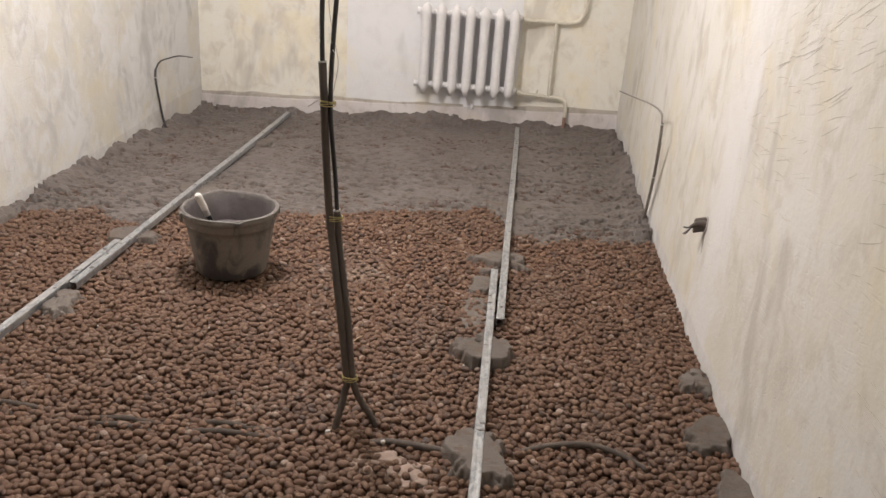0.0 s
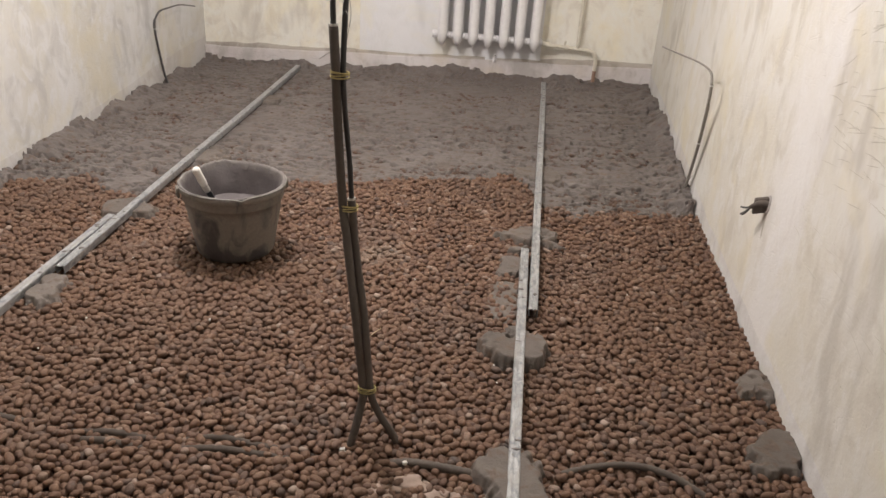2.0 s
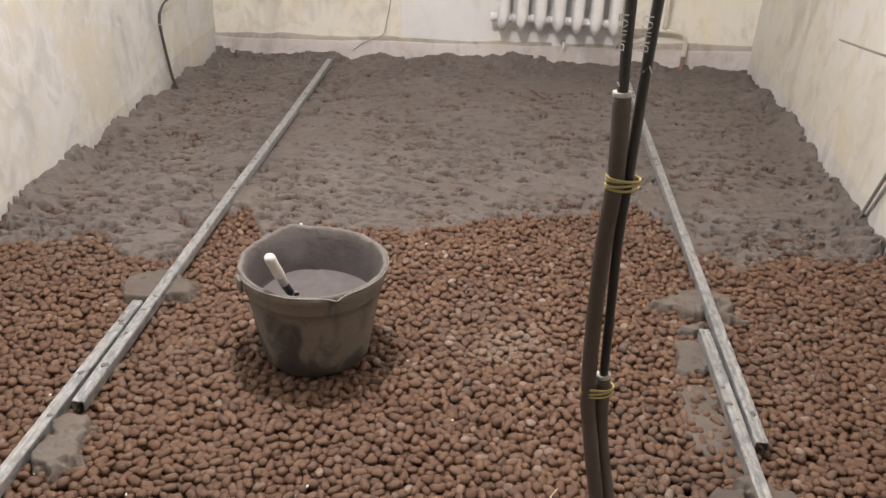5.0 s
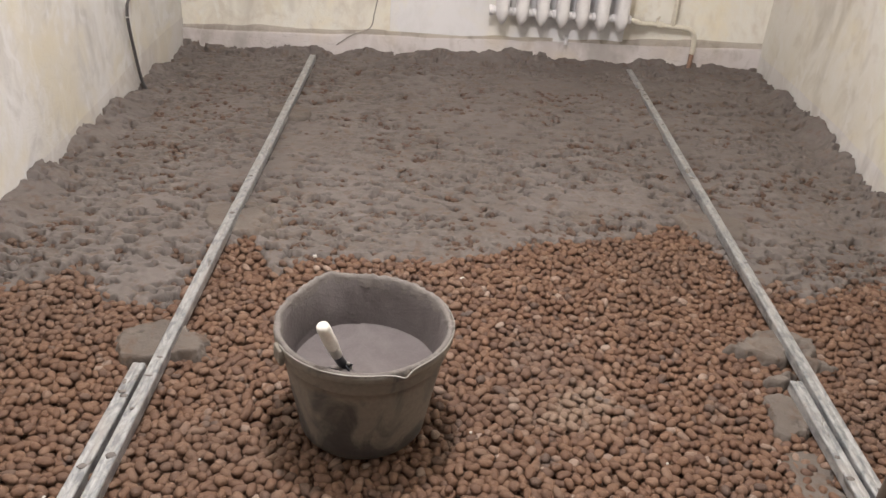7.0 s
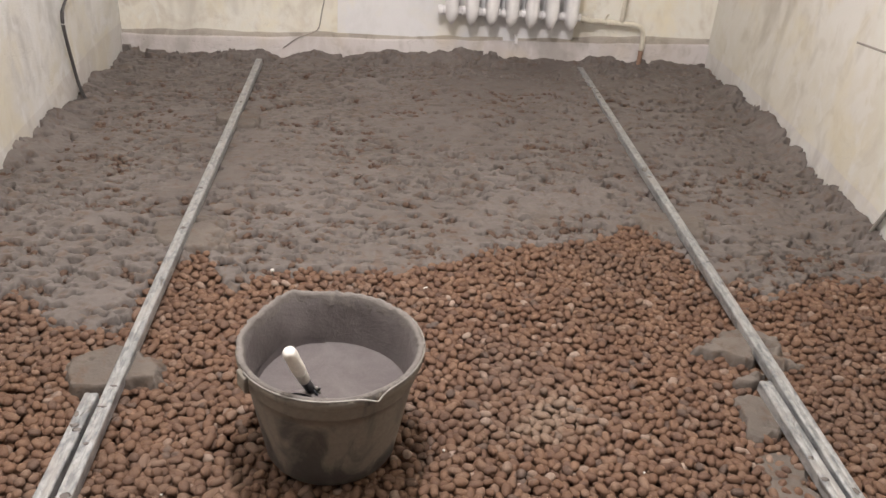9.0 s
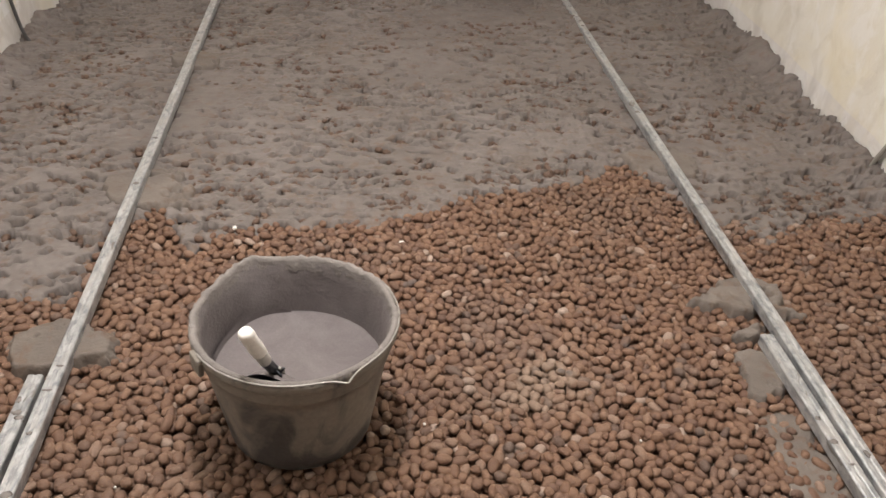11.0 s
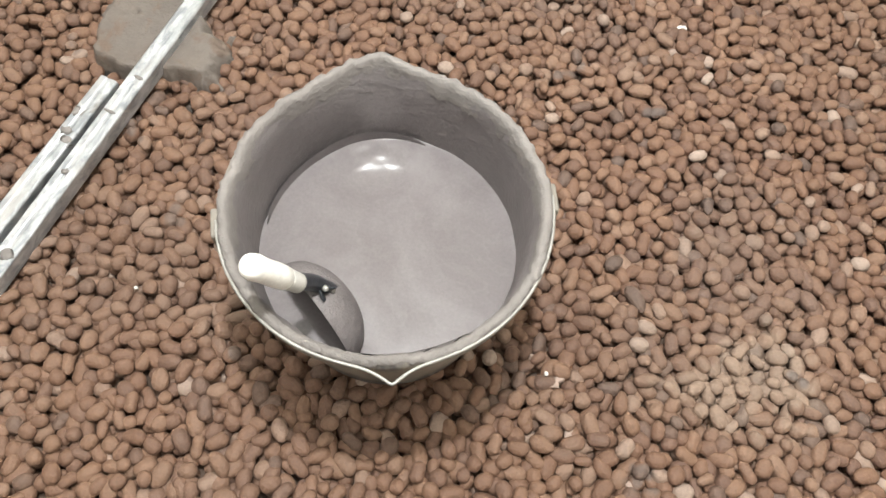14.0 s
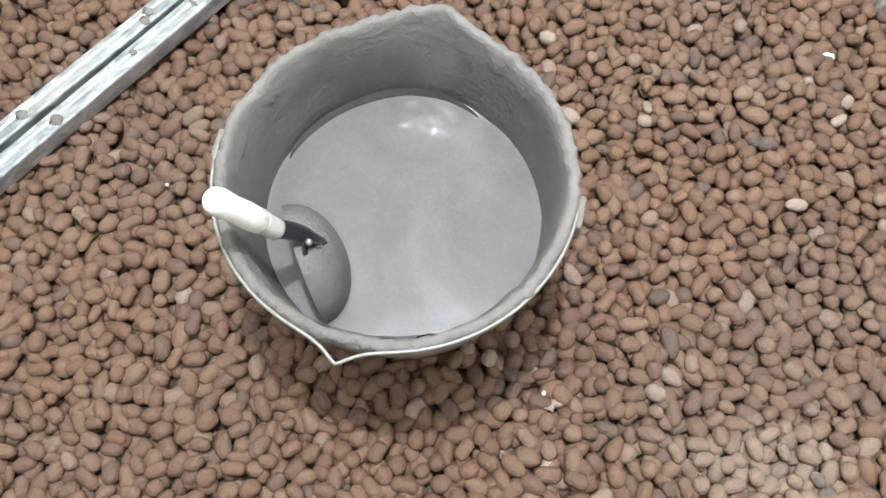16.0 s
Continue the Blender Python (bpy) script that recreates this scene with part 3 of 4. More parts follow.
def mortar_mound(x, y, rx, ry, top, turn=0.0, seed=1, label="grey mortar dab holding up a guide rail", torn=0.48):
    """A dab of mortar: roughly troweled top, torn crumbling flanks."""
    n, base = 92, -0.048
    u, v = np.meshgrid(np.linspace(-1.45, 1.45, n), np.linspace(-1.45, 1.45, n))
    rx, ry = 1.12 * rx, 1.12 * ry
    ct, st = math.cos(radians(turn)), math.sin(radians(turn))
    X, Y = x + rx * u * ct - ry * v * st, y + rx * u * st + ry * v * ct
    rough = fbm(X * 16, Y * 16, seed + 3) - 0.5
    tear = fbm(X * 60, Y * 60, seed + 9, 2) - 0.5
    d = (np.abs(u) ** 2.2 + np.abs(v) ** 2.2) ** (1 / 2.2) + torn * 2.6 * rough + 0.10 * tear
    drop = smooth(0.66, 1.06, d)
    Z = base + (top - base) * (1 - drop) + 0.008 * tear * drop + 0.004 * tear + 0.022 * rough * np.sin(np.pi * drop)
    crumbs = vnoise(X * 70 + 3 * tear, Y * 70, seed + 21) - 0.4
    Z = Z + 0.034 * np.maximum(crumbs, 0) * smooth(0.10, 0.4, drop) - 0.006 * smooth(0.05, 0.35, tear) * (1 - drop)
    Z = np.minimum(Z, top - 0.002 + 0.008 * rough)
    X = np.clip(X, XL + 0.001, east(Y) - 0.001)
    i = np.arange(n * n).reshape(n, n)
    f = np.stack([i[:-1, :-1], i[:-1, 1:], i[1:, 1:], i[1:, :-1]], -1).reshape(-1, 4)
    f = f[Z.ravel()[f].max(1) > -0.042]
    used, f = np.unique(f, return_inverse=True)
    verts = np.stack([X, Y, Z], -1).reshape(-1, 3)[used]
    me = mesh_of("mortar_dab", verts, f.reshape(-1, 4), lump_mat)
    return tagged(new("mortar_dab", me), label, "mortar", "mortar dabs")


FLAT = "thin troweled grey mortar patch beside a guide rail"
mortar_mound(-0.038, 2.262, 0.098, 0.095, 0.036, 0, 1)
mortar_mound(-0.045, 2.830, 0.092, 0.100, 0.036, 10, 2)
mortar_mound(-0.015, 3.630, 0.115, 0.095, 0.028, 0, 3, torn=0.7)
mortar_mound(-0.082, 3.385, 0.052, 0.085, 0.014, 8, 4, FLAT, 0.5)
mortar_mound(-0.085, 3.14, 0.060, 0.17, 0.0035, 4, 12, FLAT, 0.6)
mortar_mound(-1.482, 2.860, 0.080, 0.080, 0.026, 0, 5)
mortar_mound(-1.518, 3.495, 0.105, 0.080, 0.030, 0, 6)
mortar_mound(-1.488, 4.140, 0.110, 0.095, 0.024, 0, 7)
mortar_mound(-0.020, 4.310, 0.110, 0.090, 0.026, 0, 8)
mortar_mound(-1.505, 5.05, 0.080, 0.080, 0.026, 0, 9)
mortar_mound(0.000, 5.15, 0.085, 0.080, 0.032, 0, 10)
mortar_mound(-1.500, 1.95, 0.080, 0.080, 0.022, 0, 11)
WALLDAB = "grey mortar lump pressed against the wall's foot"
mortar_mound(0.632, 2.78, 0.050, 0.075, 0.028, 0, 21, WALLDAB)
mortar_mound(0.622, 2.52, 0.075, 0.095, 0.026, 0, 22, WALLDAB)
mortar_mound(0.626, 2.24, 0.070, 0.10, 0.024, 0, 23, WALLDAB)
mortar_mound(-2.165, 3.53, 0.070, 0.13, 0.026, 0, 24, WALLDAB)

# ---- bucket of mortar ----
BX, BY, RIM = -1.034, 3.281, 0.264


def bucket():
    ob = thing("bucket", "grey plastic builder's bucket smeared with dried mortar", "bucket")
    ob.location = (BX, BY, 0)
    spout = math.radians(120)

    def lip(a, r, z):
        d = (a - spout + math.pi) % (2 * math.pi) - math.pi
        bulge = math.exp(-(abs(d) / 0.21) ** 1.6) * float(smooth(0.17, 0.26, z))
        n = float(fbm(3 * math.cos(a) + 9, 3 * math.sin(a) + z * 20, 6)) - 0.5
        return r * (1 + 0.008 * n) + 0.020 * bulge, z + 0.003 * bulge + 0.004 * n * float(smooth(0.2, 0.26, z))
    shell = [(0.0005, 0.013), (0.113, 0.013), (0.124, 0.015), (0.1300, 0.023), (0.1330, 0.042), (0.1460, 0.115), (0.1570, 0.185), (0.1605, 0.209),
             (0.1645, 0.2095), (0.1660, 0.214), (0.1680, 0.236), (0.1690, 0.240), (0.1740, 0.2415), (0.1762, 0.246), (0.1768, 0.254), (0.1752, 0.2605),
             (0.1715, 0.2630)]
    part("body", lathe(shell, 96, None, lip), bucket_mat, ob, "dark grey plastic with pale mortar smears")
    rim = [(0.1758, 0.2590), (0.1755, 0.2630), (0.1725, 0.2655), (0.1690, 0.2662), (0.1655, 0.2645), (0.1630, 0.2590), (0.1612, 0.2500), (0.1600, 0.2420)]

    def crust(a, r, z):
        rr, zz = lip(a, r, z)
        n = float(fbm(14 * math.cos(a), 14 * math.sin(a) + z * 60, 16)) - 0.5
        n2 = float(fbm(40 * math.cos(a), 40 * math.sin(a) + z * 90, 18)) - 0.5
        return rr + 0.0055 * n + 0.0045 * n2, zz + 0.005 * n + 0.0045 * n2
    part("rim", lathe(rim, 220, None, crust), crust_mat, ob, "rim crusted with dried mortar")
    inside = [(0.1690, 0.2610), (0.1640, 0.250), (0.1595, 0.225), (0.1555, 0.198), (0.1530, 0.178), (0.1505, 0.158), (0.1485, 0.140), (0.1460, 0.120), (0.1360, 0.07), (0.126, 0.022), (0.0005, 0.019)]

    def coat(a, r, z):
        rr, zz = lip(a, r, z)
        top = float(smooth(0.19, 0.25, z))
        n = float(fbm(11 * a / 2, z * 55, 26, 3)) - 0.5
        return rr + (0.0035 + 0.008 * top) * n - 0.003 * top, zz
    lining = lathe(inside, 144, None, coat)
    for f in lining.faces:
        f.normal_flip()
    part("lining", lining, lining_mat, ob, "inner wall coated with grey mortar")
    for a in (212, 30):
        ca, sa = math.cos(radians(a)), math.sin(radians(a))
        ear = block(-0.005, 0.005, -0.017, 0.017, -0.030, 0.004, 0.003)
        bmesh.ops.transform(ear, matrix=pose(0.1785 * ca, 0.1785 * sa, 0.254, 0, 0, a), verts=ear.verts)
        part("ear", ear, bucket_mat, ob)
    pts = []
    for k in range(0, 90):
        a = 212 + 178 * k / 89
        d = a - 298
        kink = math.exp(-(abs(d) / 5.5) ** 1.25)
        pts.append(((0.1768 + 0.0165 * kink) * math.cos(radians(a)), (0.1768 + 0.0165 * kink) * math.sin(radians(a)), 0.2605 - 0.002 * kink + 0.005 * math.cos(radians(d))))
    part("wire_handle", tube(pts, 0.0018, 8, 2), wire_mat, ob, "thin bent galvanised wire bail")
    return ob


bucket()


def wet_mix():
    n_r, n_a = 48, 144
    verts, faces = [], []
    for i in range(n_r + 1):
        f = i / n_r
        for k in range(n_a):
            a = 2 * math.pi * k / n_a
            r = 0.1515 * f
            x, y = r * math.cos(a), r * math.sin(a)
            z = 0.150 + 0.0012 * (float(fbm(x * 18 + 5, y * 18, 3)) - 0.5) + 0.0010 * max(0.0, (f - 0.95) / 0.05) ** 2
            # the mix climbs this side, a swell shaped to catch the bulb's highlight
            swing = math.exp(-((a - 2.13) / 0.42) ** 2)
            z += swing * (0.007 * float(smooth(0.092, 0.150, r)) + 0.0032 * (float(fbm(x * 75, y * 75, 13, 2)) - 0.5) * float(smooth(0.08, 0.11, r)))
            verts.append((x, y, z))
    for i in range(n_r):
        for k in range(n_a):
            faces.append((i * n_a + k, (i + 1) * n_a + k, (i + 1) * n_a + (k + 1) % n_a, i * n_a + (k + 1) % n_a))
    ob = new("mortar_mix", mesh_of("mortar_mix", np.array(verts), np.array(faces), wetmix_mat))
    ob.location = (BX, BY, 0)
    tagged(ob, "wet grey mortar half filling the bucket", "mortar")
    # a wet film left on the bucket's side by a swell of the mix
    film, rows = bmesh.new(), []
    for k in range(25):
        f = k / 24
        a = radians(98 + 96 * f)
        top = 0.004 + 0.019 * math.sin(math.pi * f) ** 0.5 * (0.8 + 0.25 * math.sin(7 * f))
        rows.append([film.verts.new(((0.1455 + 0.10 * h) * math.cos(a), (0.1455 + 0.10 * h) * math.sin(a), 0.1505 + h)) for h in (0.0, top * 0.4, top * 0.8, top)])
    for p, q in zip(rows, rows[1:]):
        for k in range(3):
            film.faces.new((p[k], p[k + 1], q[k + 1], q[k]))
    part("wet_film", film, wetmix_mat, ob, "glossy film of mortar on the bucket's side")
    return ob


wet_mix()


def ladle():
    ob = thing("ladle", "mortar ladle with whitish handle, sunk in wet mortar", "ladle")
    tip, joint = Vector((-1.0965, 3.132, 0.352)), Vector((-1.064, 3.174, 0.231))
    d = (joint - tip).normalized()
    handle = bmesh.new()
    pts = [tip + d * s for s in (0.0, 0.004, 0.012, 0.03, 0.05, 0.066, 0.070)]
    rad = (0.008, 0.0115, 0.0130, 0.0120, 0.0128, 0.0122, 0.0095)
    up = d.orthogonal().normalized()
    side = d.cross(up)
    rings = [[handle.verts.new(p + r * (math.cos(k * math.pi / 8) * up + math.sin(k * math.pi / 8) * side)) for k in range(16)] for p, r in zip(pts, rad)]
    for a, b in zip(rings, rings[1:]):
        for k in range(16):
            handle.faces.new((a[k], a[(k + 1) % 16], b[(k + 1) % 16], b[k]))
    handle.faces.new(rings[0][::-1])
    handle.faces.new(rings[-1])
    bmesh.ops.recalc_face_normals(handle, faces=handle.faces)
    part("handle", handle, bone_mat, ob, "rounded whitish wooden grip")
    part("ferrule", tube([tip + d * 0.069, tip + d * 0.080, tip + d * 0.094], (0.0112, 0.0105), 16, 4), cut_edge, ob, "pale open metal ferrule")
    strap = tube([tip + d * 0.090, joint + Vector((-0.004, 0.002, 0.010)), joint + Vector((0.006, 0.010, -0.012)), joint + Vector((0.012, 0.018, -0.034))], (0.0100, 0.0075), 8, 6)
    part("bracket", strap, steel_shade_mat, ob, "dark blue steel bracket")
    for turn, out in ((35, 0.012), (-40, 0.010)):
        lug = block(-0.004, 0.013, -0.0015, 0.0015, -0.015, 0.009, 0.0012)
        bmesh.ops.transform(lug, matrix=Matrix.Translation(joint + Vector((0.004, out * 0.4, -0.004))) @ pose(0, 0, 0, 18, 24, turn), verts=lug.verts)
        part("lug", lug, steel_shade_mat, ob, "bent dark steel lug")
    for off in ((0.010, 0.004, 0.004), (0.014, 0.010, -0.010)):
        rivet = bmesh.new()
        bmesh.ops.create_icosphere(rivet, subdivisions=2, radius=0.0038, matrix=Matrix.Translation(joint + Vector(off)))
        part("rivet", rivet, wire_mat, ob, "bright rivet head")
    # shallow round bowl, its hollow side turned to the bucket's wall
    bm = bmesh.new()
    R, depth, t = 0.066, 0.046, 0.0018
    prof = [(R * math.sin(u), depth * math.cos(u)) for u in np.linspace(0.02, math.pi / 2, 12)]
    lathe(prof, 48, bm)
    bmesh.ops.recalc_face_normals(bm, faces=bm.faces)
    bowl = part("bowl", bm, lining_mat, ob, "steel bowl coated with grey mortar")
    pole = Vector((0.44, 0.90, 0.02)).normalized()
    bowl.matrix_basis = Matrix.Translation((-1.068, 3.168, 0.162)) @ pole.to_track_quat("Z", "Y").to_matrix().to_4x4()
    # the hollow's shade is painted in, using the bracket's dark steel colour
    hollow = lathe([((R - t) * math.sin(u), (depth - t) * math.cos(u)) for u in np.linspace(0.02, math.pi / 2, 12)] + [(R, 0.0)], 48)
    part("hollow", hollow, steel_shade_mat, ob, "hollow of the bowl, its shade painted dark").matrix_basis = bowl.matrix_basis
    return ob


ladle()


# ---- bundle of black pipes rising from the floor ----
def pipe_bundle():
    ob = thing("pipe_bundle", "bundle of black sleeved pipes tied with yellow cord", "pipes")
    A = [(-0.428, 2.345, -0.03), (-0.414, 2.366, 0.035), (-0.405, 2.396, 0.095), (-0.403, 2.402, 0.135), (-0.432, 2.440, 0.30), (-0.466, 2.490, 0.47), (-0.480, 2.502, 0.56), (-0.490, 2.490, 0.75), (-0.491, 2.474, 0.868), (-0.497, 2.477, 0.960)]
    B = [(-0.302, 2.388, -0.03), (-0.328, 2.392, 0.02), (-0.364, 2.400, 0.07), (-0.387, 2.404, 0.135), (-0.413, 2.446, 0.30), (-0.449, 2.500, 0.46), (-0.461, 2.508, 0.570)]
    part("sleeve", tube(A, 0.0100, 14, 8), foam_black, ob)
    part("sleeve", tube(B, 0.0092, 14, 8), foam_black, ob)
    for p, q, r in ((A[-1], A[-2], 0.0103), (B[-1], B[-2], 0.0095)):
        d = (Vector(p) - Vector(q)).normalized()
        part("sleeve_lip", tube([Vector(p) - d * 0.001, Vector(p) + d * 0.0015, Vector(p) + d * 0.0035], r, 18, 2), cut_edge, ob, "pale cut end of the sleeve")
    inner_a = [(-0.491, 2.474, 0.868), (-0.497, 2.477, 0.962), (-0.501, 2.485, 1.06), (-0.502, 2.495, 1.16), (-0.502, 2.510, 1.38)]
    inner_b = [(-0.461, 2.508, 0.570), (-0.466, 2.505, 0.66), (-0.474, 2.490, 0.78), (-0.476, 2.478, 0.868), (-0.475, 2.485, 0.97), (-0.472, 2.495, 1.06), (-0.466, 2.510, 1.18), (-0.455, 2.530, 1.38)]
    pa = part("pipe", tube(inner_a, 0.0060, 14, 8), black_pipe, ob, "bare black polyethylene pipe")
    pb = part("pipe", tube(inner_b, 0.0060, 14, 8), black_pipe, ob, "bare black polyethylene pipe")
    for (x, y, z), rx, ry, turn in (((-0.394, 2.403, 0.133), 0.0205, 0.0120, 10), ((-0.467, 2.505, 0.552), 0.0215, 0.0120, 10), ((-0.482, 2.475, 0.862), 0.0195, 0.0115, 10)):
        for k in range(4):
            pts = [(x + rx * math.cos(a) * math.cos(radians(turn)) - ry * math.sin(a) * math.sin(radians(turn)), y + rx * math.cos(a) * math.sin(radians(turn)) + ry * math.sin(a) * math.cos(radians(turn)),
                    z + 0.0034 * (k - 1.5) + 0.0022 * math.sin(a + 1.7 * k)) for a in np.linspace(0, 2 * math.pi, 13)]
            part("cord", tube(pts, 0.0016, 6, 3), rope_mat, ob, "turn of yellow cord")
    # hand-written marks and arrows, facing the room's near end
    marks = ((pa, (-0.4995, 2.481, 1.010), 0.0, "\u0412\u041d\u041a\u041b", -1), (pb, (-0.4738, 2.4885, 1.008), 1.0, "\u0412\u041d\u041a\u041b", 1))
    for pipe, (x, y, z), lean, words, way in marks:
        txt = bpy.data.curves.new("writing", "FONT")
        txt.body, txt.size, txt.extrude, txt.align_x = words, 0.0140, 0.0002, "LEFT"
        tob = new("writing", txt)
        tob.matrix_basis = pose(x - 0.003, y - 0.0064, z - 0.004, 90, -90 + lean, -8)
        bpy.context.view_layer.update()
        me = bpy.data.meshes.new_from_object(tob)
        me.transform(tob.matrix_basis)
        bpy.data.objects.remove(tob)
        me.materials.clear()
        me.materials.append(chalk_mat)
        w = new("writing", me)
        w.parent = pipe
        bm = bmesh.new()
        yy = y - 0.0062
        for x0, z0, x1, z1 in ((0, -0.044, 0, -0.016), (0, -0.016 if way > 0 else -0.044, -0.0045, -0.024 if way > 0 else -0.036), (0, -0.016 if way > 0 else -0.044, 0.0045, -0.024 if way > 0 else -0.036)):
            tube([(x + x0, yy, z + z0), (x + (x0 + x1) / 2 + 0.0003, yy - 0.0004, z + (z0 + z1) / 2), (x + x1, yy, z + z1)], 0.0011, 6, 3, 0, bm)
        part("arrow", bm, chalk_mat, pipe, "white hand-drawn arrow")
    return ob


pipe_bundle()


# ---- radiator and its pipes ----
def radiator():
    ob = thing("radiator", "white cast-iron radiator with seven column sections", "radiator")
    x0, pitch, n = -0.688, 0.0936, 7
    y, z0, z1 = 5.858, 0.238, 0.798

    def section():
        bm = bmesh.new()
        prof = []
        # a flattened column: narrow waist, hubs at the top and the foot, a pointed foot
        rings = [(-0.014, 0.003, 0.012), (-0.006, 0.010, 0.030), (0.008, 0.0185, 0.050), (0.026, 0.0265, 0.060), (0.050, 0.0310, 0.066), (0.075, 0.0320, 0.064), (0.10, 0.0315, 0.062),
                 (0.28, 0.0310, 0.061), (0.455, 0.0315, 0.062), (0.485, 0.0325, 0.064), (0.508, 0.0330, 0.066), (0.532, 0.028, 0.060), (0.550, 0.018, 0.046), (0.560, 0.006, 0.020)]
        seg, made = 20, []
        for h, a, b in rings:
            made.append([bm.verts.new((a * abs(math.cos(t)) ** 0.75 * math.copysign(1, math.cos(t)), b * abs(math.sin(t)) ** 0.75 * math.copysign(1, math.sin(t)), h)) for t in [2 * math.pi * k / seg for k in range(seg)]])
        for p, q in zip(made, made[1:]):
            for k in range(seg):
                bm.faces.new((p[k], p[(k + 1) % seg], q[(k + 1) % seg], q[k]))
        bm.faces.new(made[0][::-1])
        bm.faces.new(made[-1])
        for h in (0.050, 0.508):
            hub = tube([(-pitch / 2, 0, h), (0, 0, h), (pitch / 2, 0, h)], 0.020, 16, 2)
            tmp = bpy.data.meshes.new("tmp")
            hub.to_mesh(tmp)
            hub.free()
            bm.from_mesh(tmp)
            bpy.data.meshes.remove(tmp)
        return bm
    first = part("section", section(), enamel, ob)
    first.location = (x0 + pitch / 2, y, z0)
    for k in range(1, n):
        c = new("section", first.data)
        c.parent = ob
        c.location = (x0 + pitch * (k + 0.5), y, z0)
    for h in (0.050, 0.508):
        part("plug", tube([(x0 - 0.016, y, z0 + h), (x0 - 0.006, y, z0 + h), (x0 + 0.004, y, z0 + h)], 0.024, 8, 2), enamel, ob)
    for x in (x0 + 1.5 * pitch, x0 + 5.5 * pitch):
        part("bracket", tube([(x, YB, z0 + 0.015), (x, y + 0.02, z0 + 0.012), (x, y, z0 + 0.02)], 0.008, 8, 3), pipe_paint, ob)
    return ob


radiator()


def heating_pipes():
    ob = thing("heating_pipe", "cream-painted steel heating pipes with a bypass", "pipe")
    y, r = 5.908, 0.0125
    zu, zl = 0.735, 0.258
    part("upper_pipe", tube([(-0.03, 5.858, 0.744), (0.02, 5.873, zu), (0.08, y, zu), (0.18, y, zu), (0.27, y, zu + 0.002), (0.325, y, zu + 0.022), (0.350, y, zu + 0.08), (0.354, y, 0.95), (0.354, y, 2.5)], r, 14, 8), pipe_paint, ob)
    part("lower_pipe", tube([(-0.03, 5.858, 0.286), (0.02, 5.873, zl + 0.012), (0.08, y, zl + 0.006), (0.18, y, zl), (0.25, y, zl - 0.004), (0.288, y, zl - 0.022), (0.302, y, zl - 0.065), (0.303, y, 0.135)], r, 14, 8), pipe_paint, ob)
    part("bypass_pipe", tube([(0.183, y, zl), (0.183, y, 0.45), (0.183, y, zu)], 0.0115, 14, 6), pipe_paint, ob)
    part("pipe_foot", tube([(0.303, y, 0.137), (0.303, y, 0.06), (0.303, y, -0.03)], 0.011, 12, 4), rust_mat, ob, "unpainted rusty pipe end going into the floor")
    for x, z in ((0.0, zu), (0.0, zl + 0.016), (0.12, zl + 0.004)):
        part("coupling", tube([(x - 0.014, 5.878 if x < 0.05 else y, z), (x, 5.880 if x < 0.05 else y, z), (x + 0.014, 5.883 if x < 0.05 else y, z)], 0.0185, 6, 2), pipe_paint, ob)
    part("drain_cock", tube([(0.105, y, zl + 0.01), (0.105, y - 0.01, zl + 0.03), (0.11, y - 0.02, zl + 0.045)], 0.006, 8, 3), pipe_paint, ob)
    return ob


heating_pipes()
pin = link("wall_peg", tube([(-0.316, YB - 0.006, 0.165), (-0.316, YB - 0.04, 0.152), (-0.316, YB - 0.045, 0.136)], 0.0085, 10, 3), enamel)
tagged(pin, "small white peg in the wall under the radiator", "peg")


# ---- wall conduits with loose cable ends ----
def wall_conduit(route, tail, ties, radius, mat, label):
    ob = thing("cable_conduit", label, "conduit", "wall conduits")
    part("tube", tube(route, radius, 12, 8), mat, ob)
    part("cable_tail", tube(tail, (radius * 0.85, radius * 0.5), 10, 8), mat, ob)
    for x, y, z in ties:
        ring = [(x + radius * 1.25 * math.cos(a), y + radius * 1.25 * math.sin(a), z) for a in np.linspace(0, 2 * math.pi, 9)]
        part("cable_tie", tube(ring, 0.0022, 6, 3), tie_mat, ob, "white cable tie")
    return ob


wall_conduit([(0.620, 4.265, -0.03), (0.634, 4.245, 0.06), (0.628, 4.140, 0.280), (0.612, 4.045, 0.47), (0.606, 4.025, 0.552)],
             [(0.606, 4.025, 0.552), (0.600, 4.060, 0.592), (0.570, 4.16, 0.604), (0.51, 4.28, 0.606), (0.449, 4.36, 0.614)],
             [(0.628, 4.140, 0.280), (0.607, 4.026, 0.547)], 0.0062, grey_conduit, "grey conduit rising from screed, its end bent forward")
part("second_tube", tube([(0.634, 4.285, -0.03), (0.640, 4.257, 0.06), (0.634, 4.156, 0.27), (0.620, 4.062, 0.46)], 0.0045, 10, 8), grey_conduit, bpy.data.objects["cable_conduit"])
wall_conduit([(-2.130, 5.282, -0.05), (-2.160, 5.267, 0.02), (-2.160, 5.212, 0.18), (-2.152, 5.164, 0.31), (-2.148, 5.164, 0.365)],
             [(-2.148, 5.164, 0.365), (-2.143, 5.222, 0.402), (-2.148, 5.362, 0.400), (-2.155, 5.532, 0.388), (-2.160, 5.752, 0.345)],
             [(-2.152, 5.164, 0.318)], 0.0066, dark_conduit, "dark conduit rising along the wall, its end bent over")
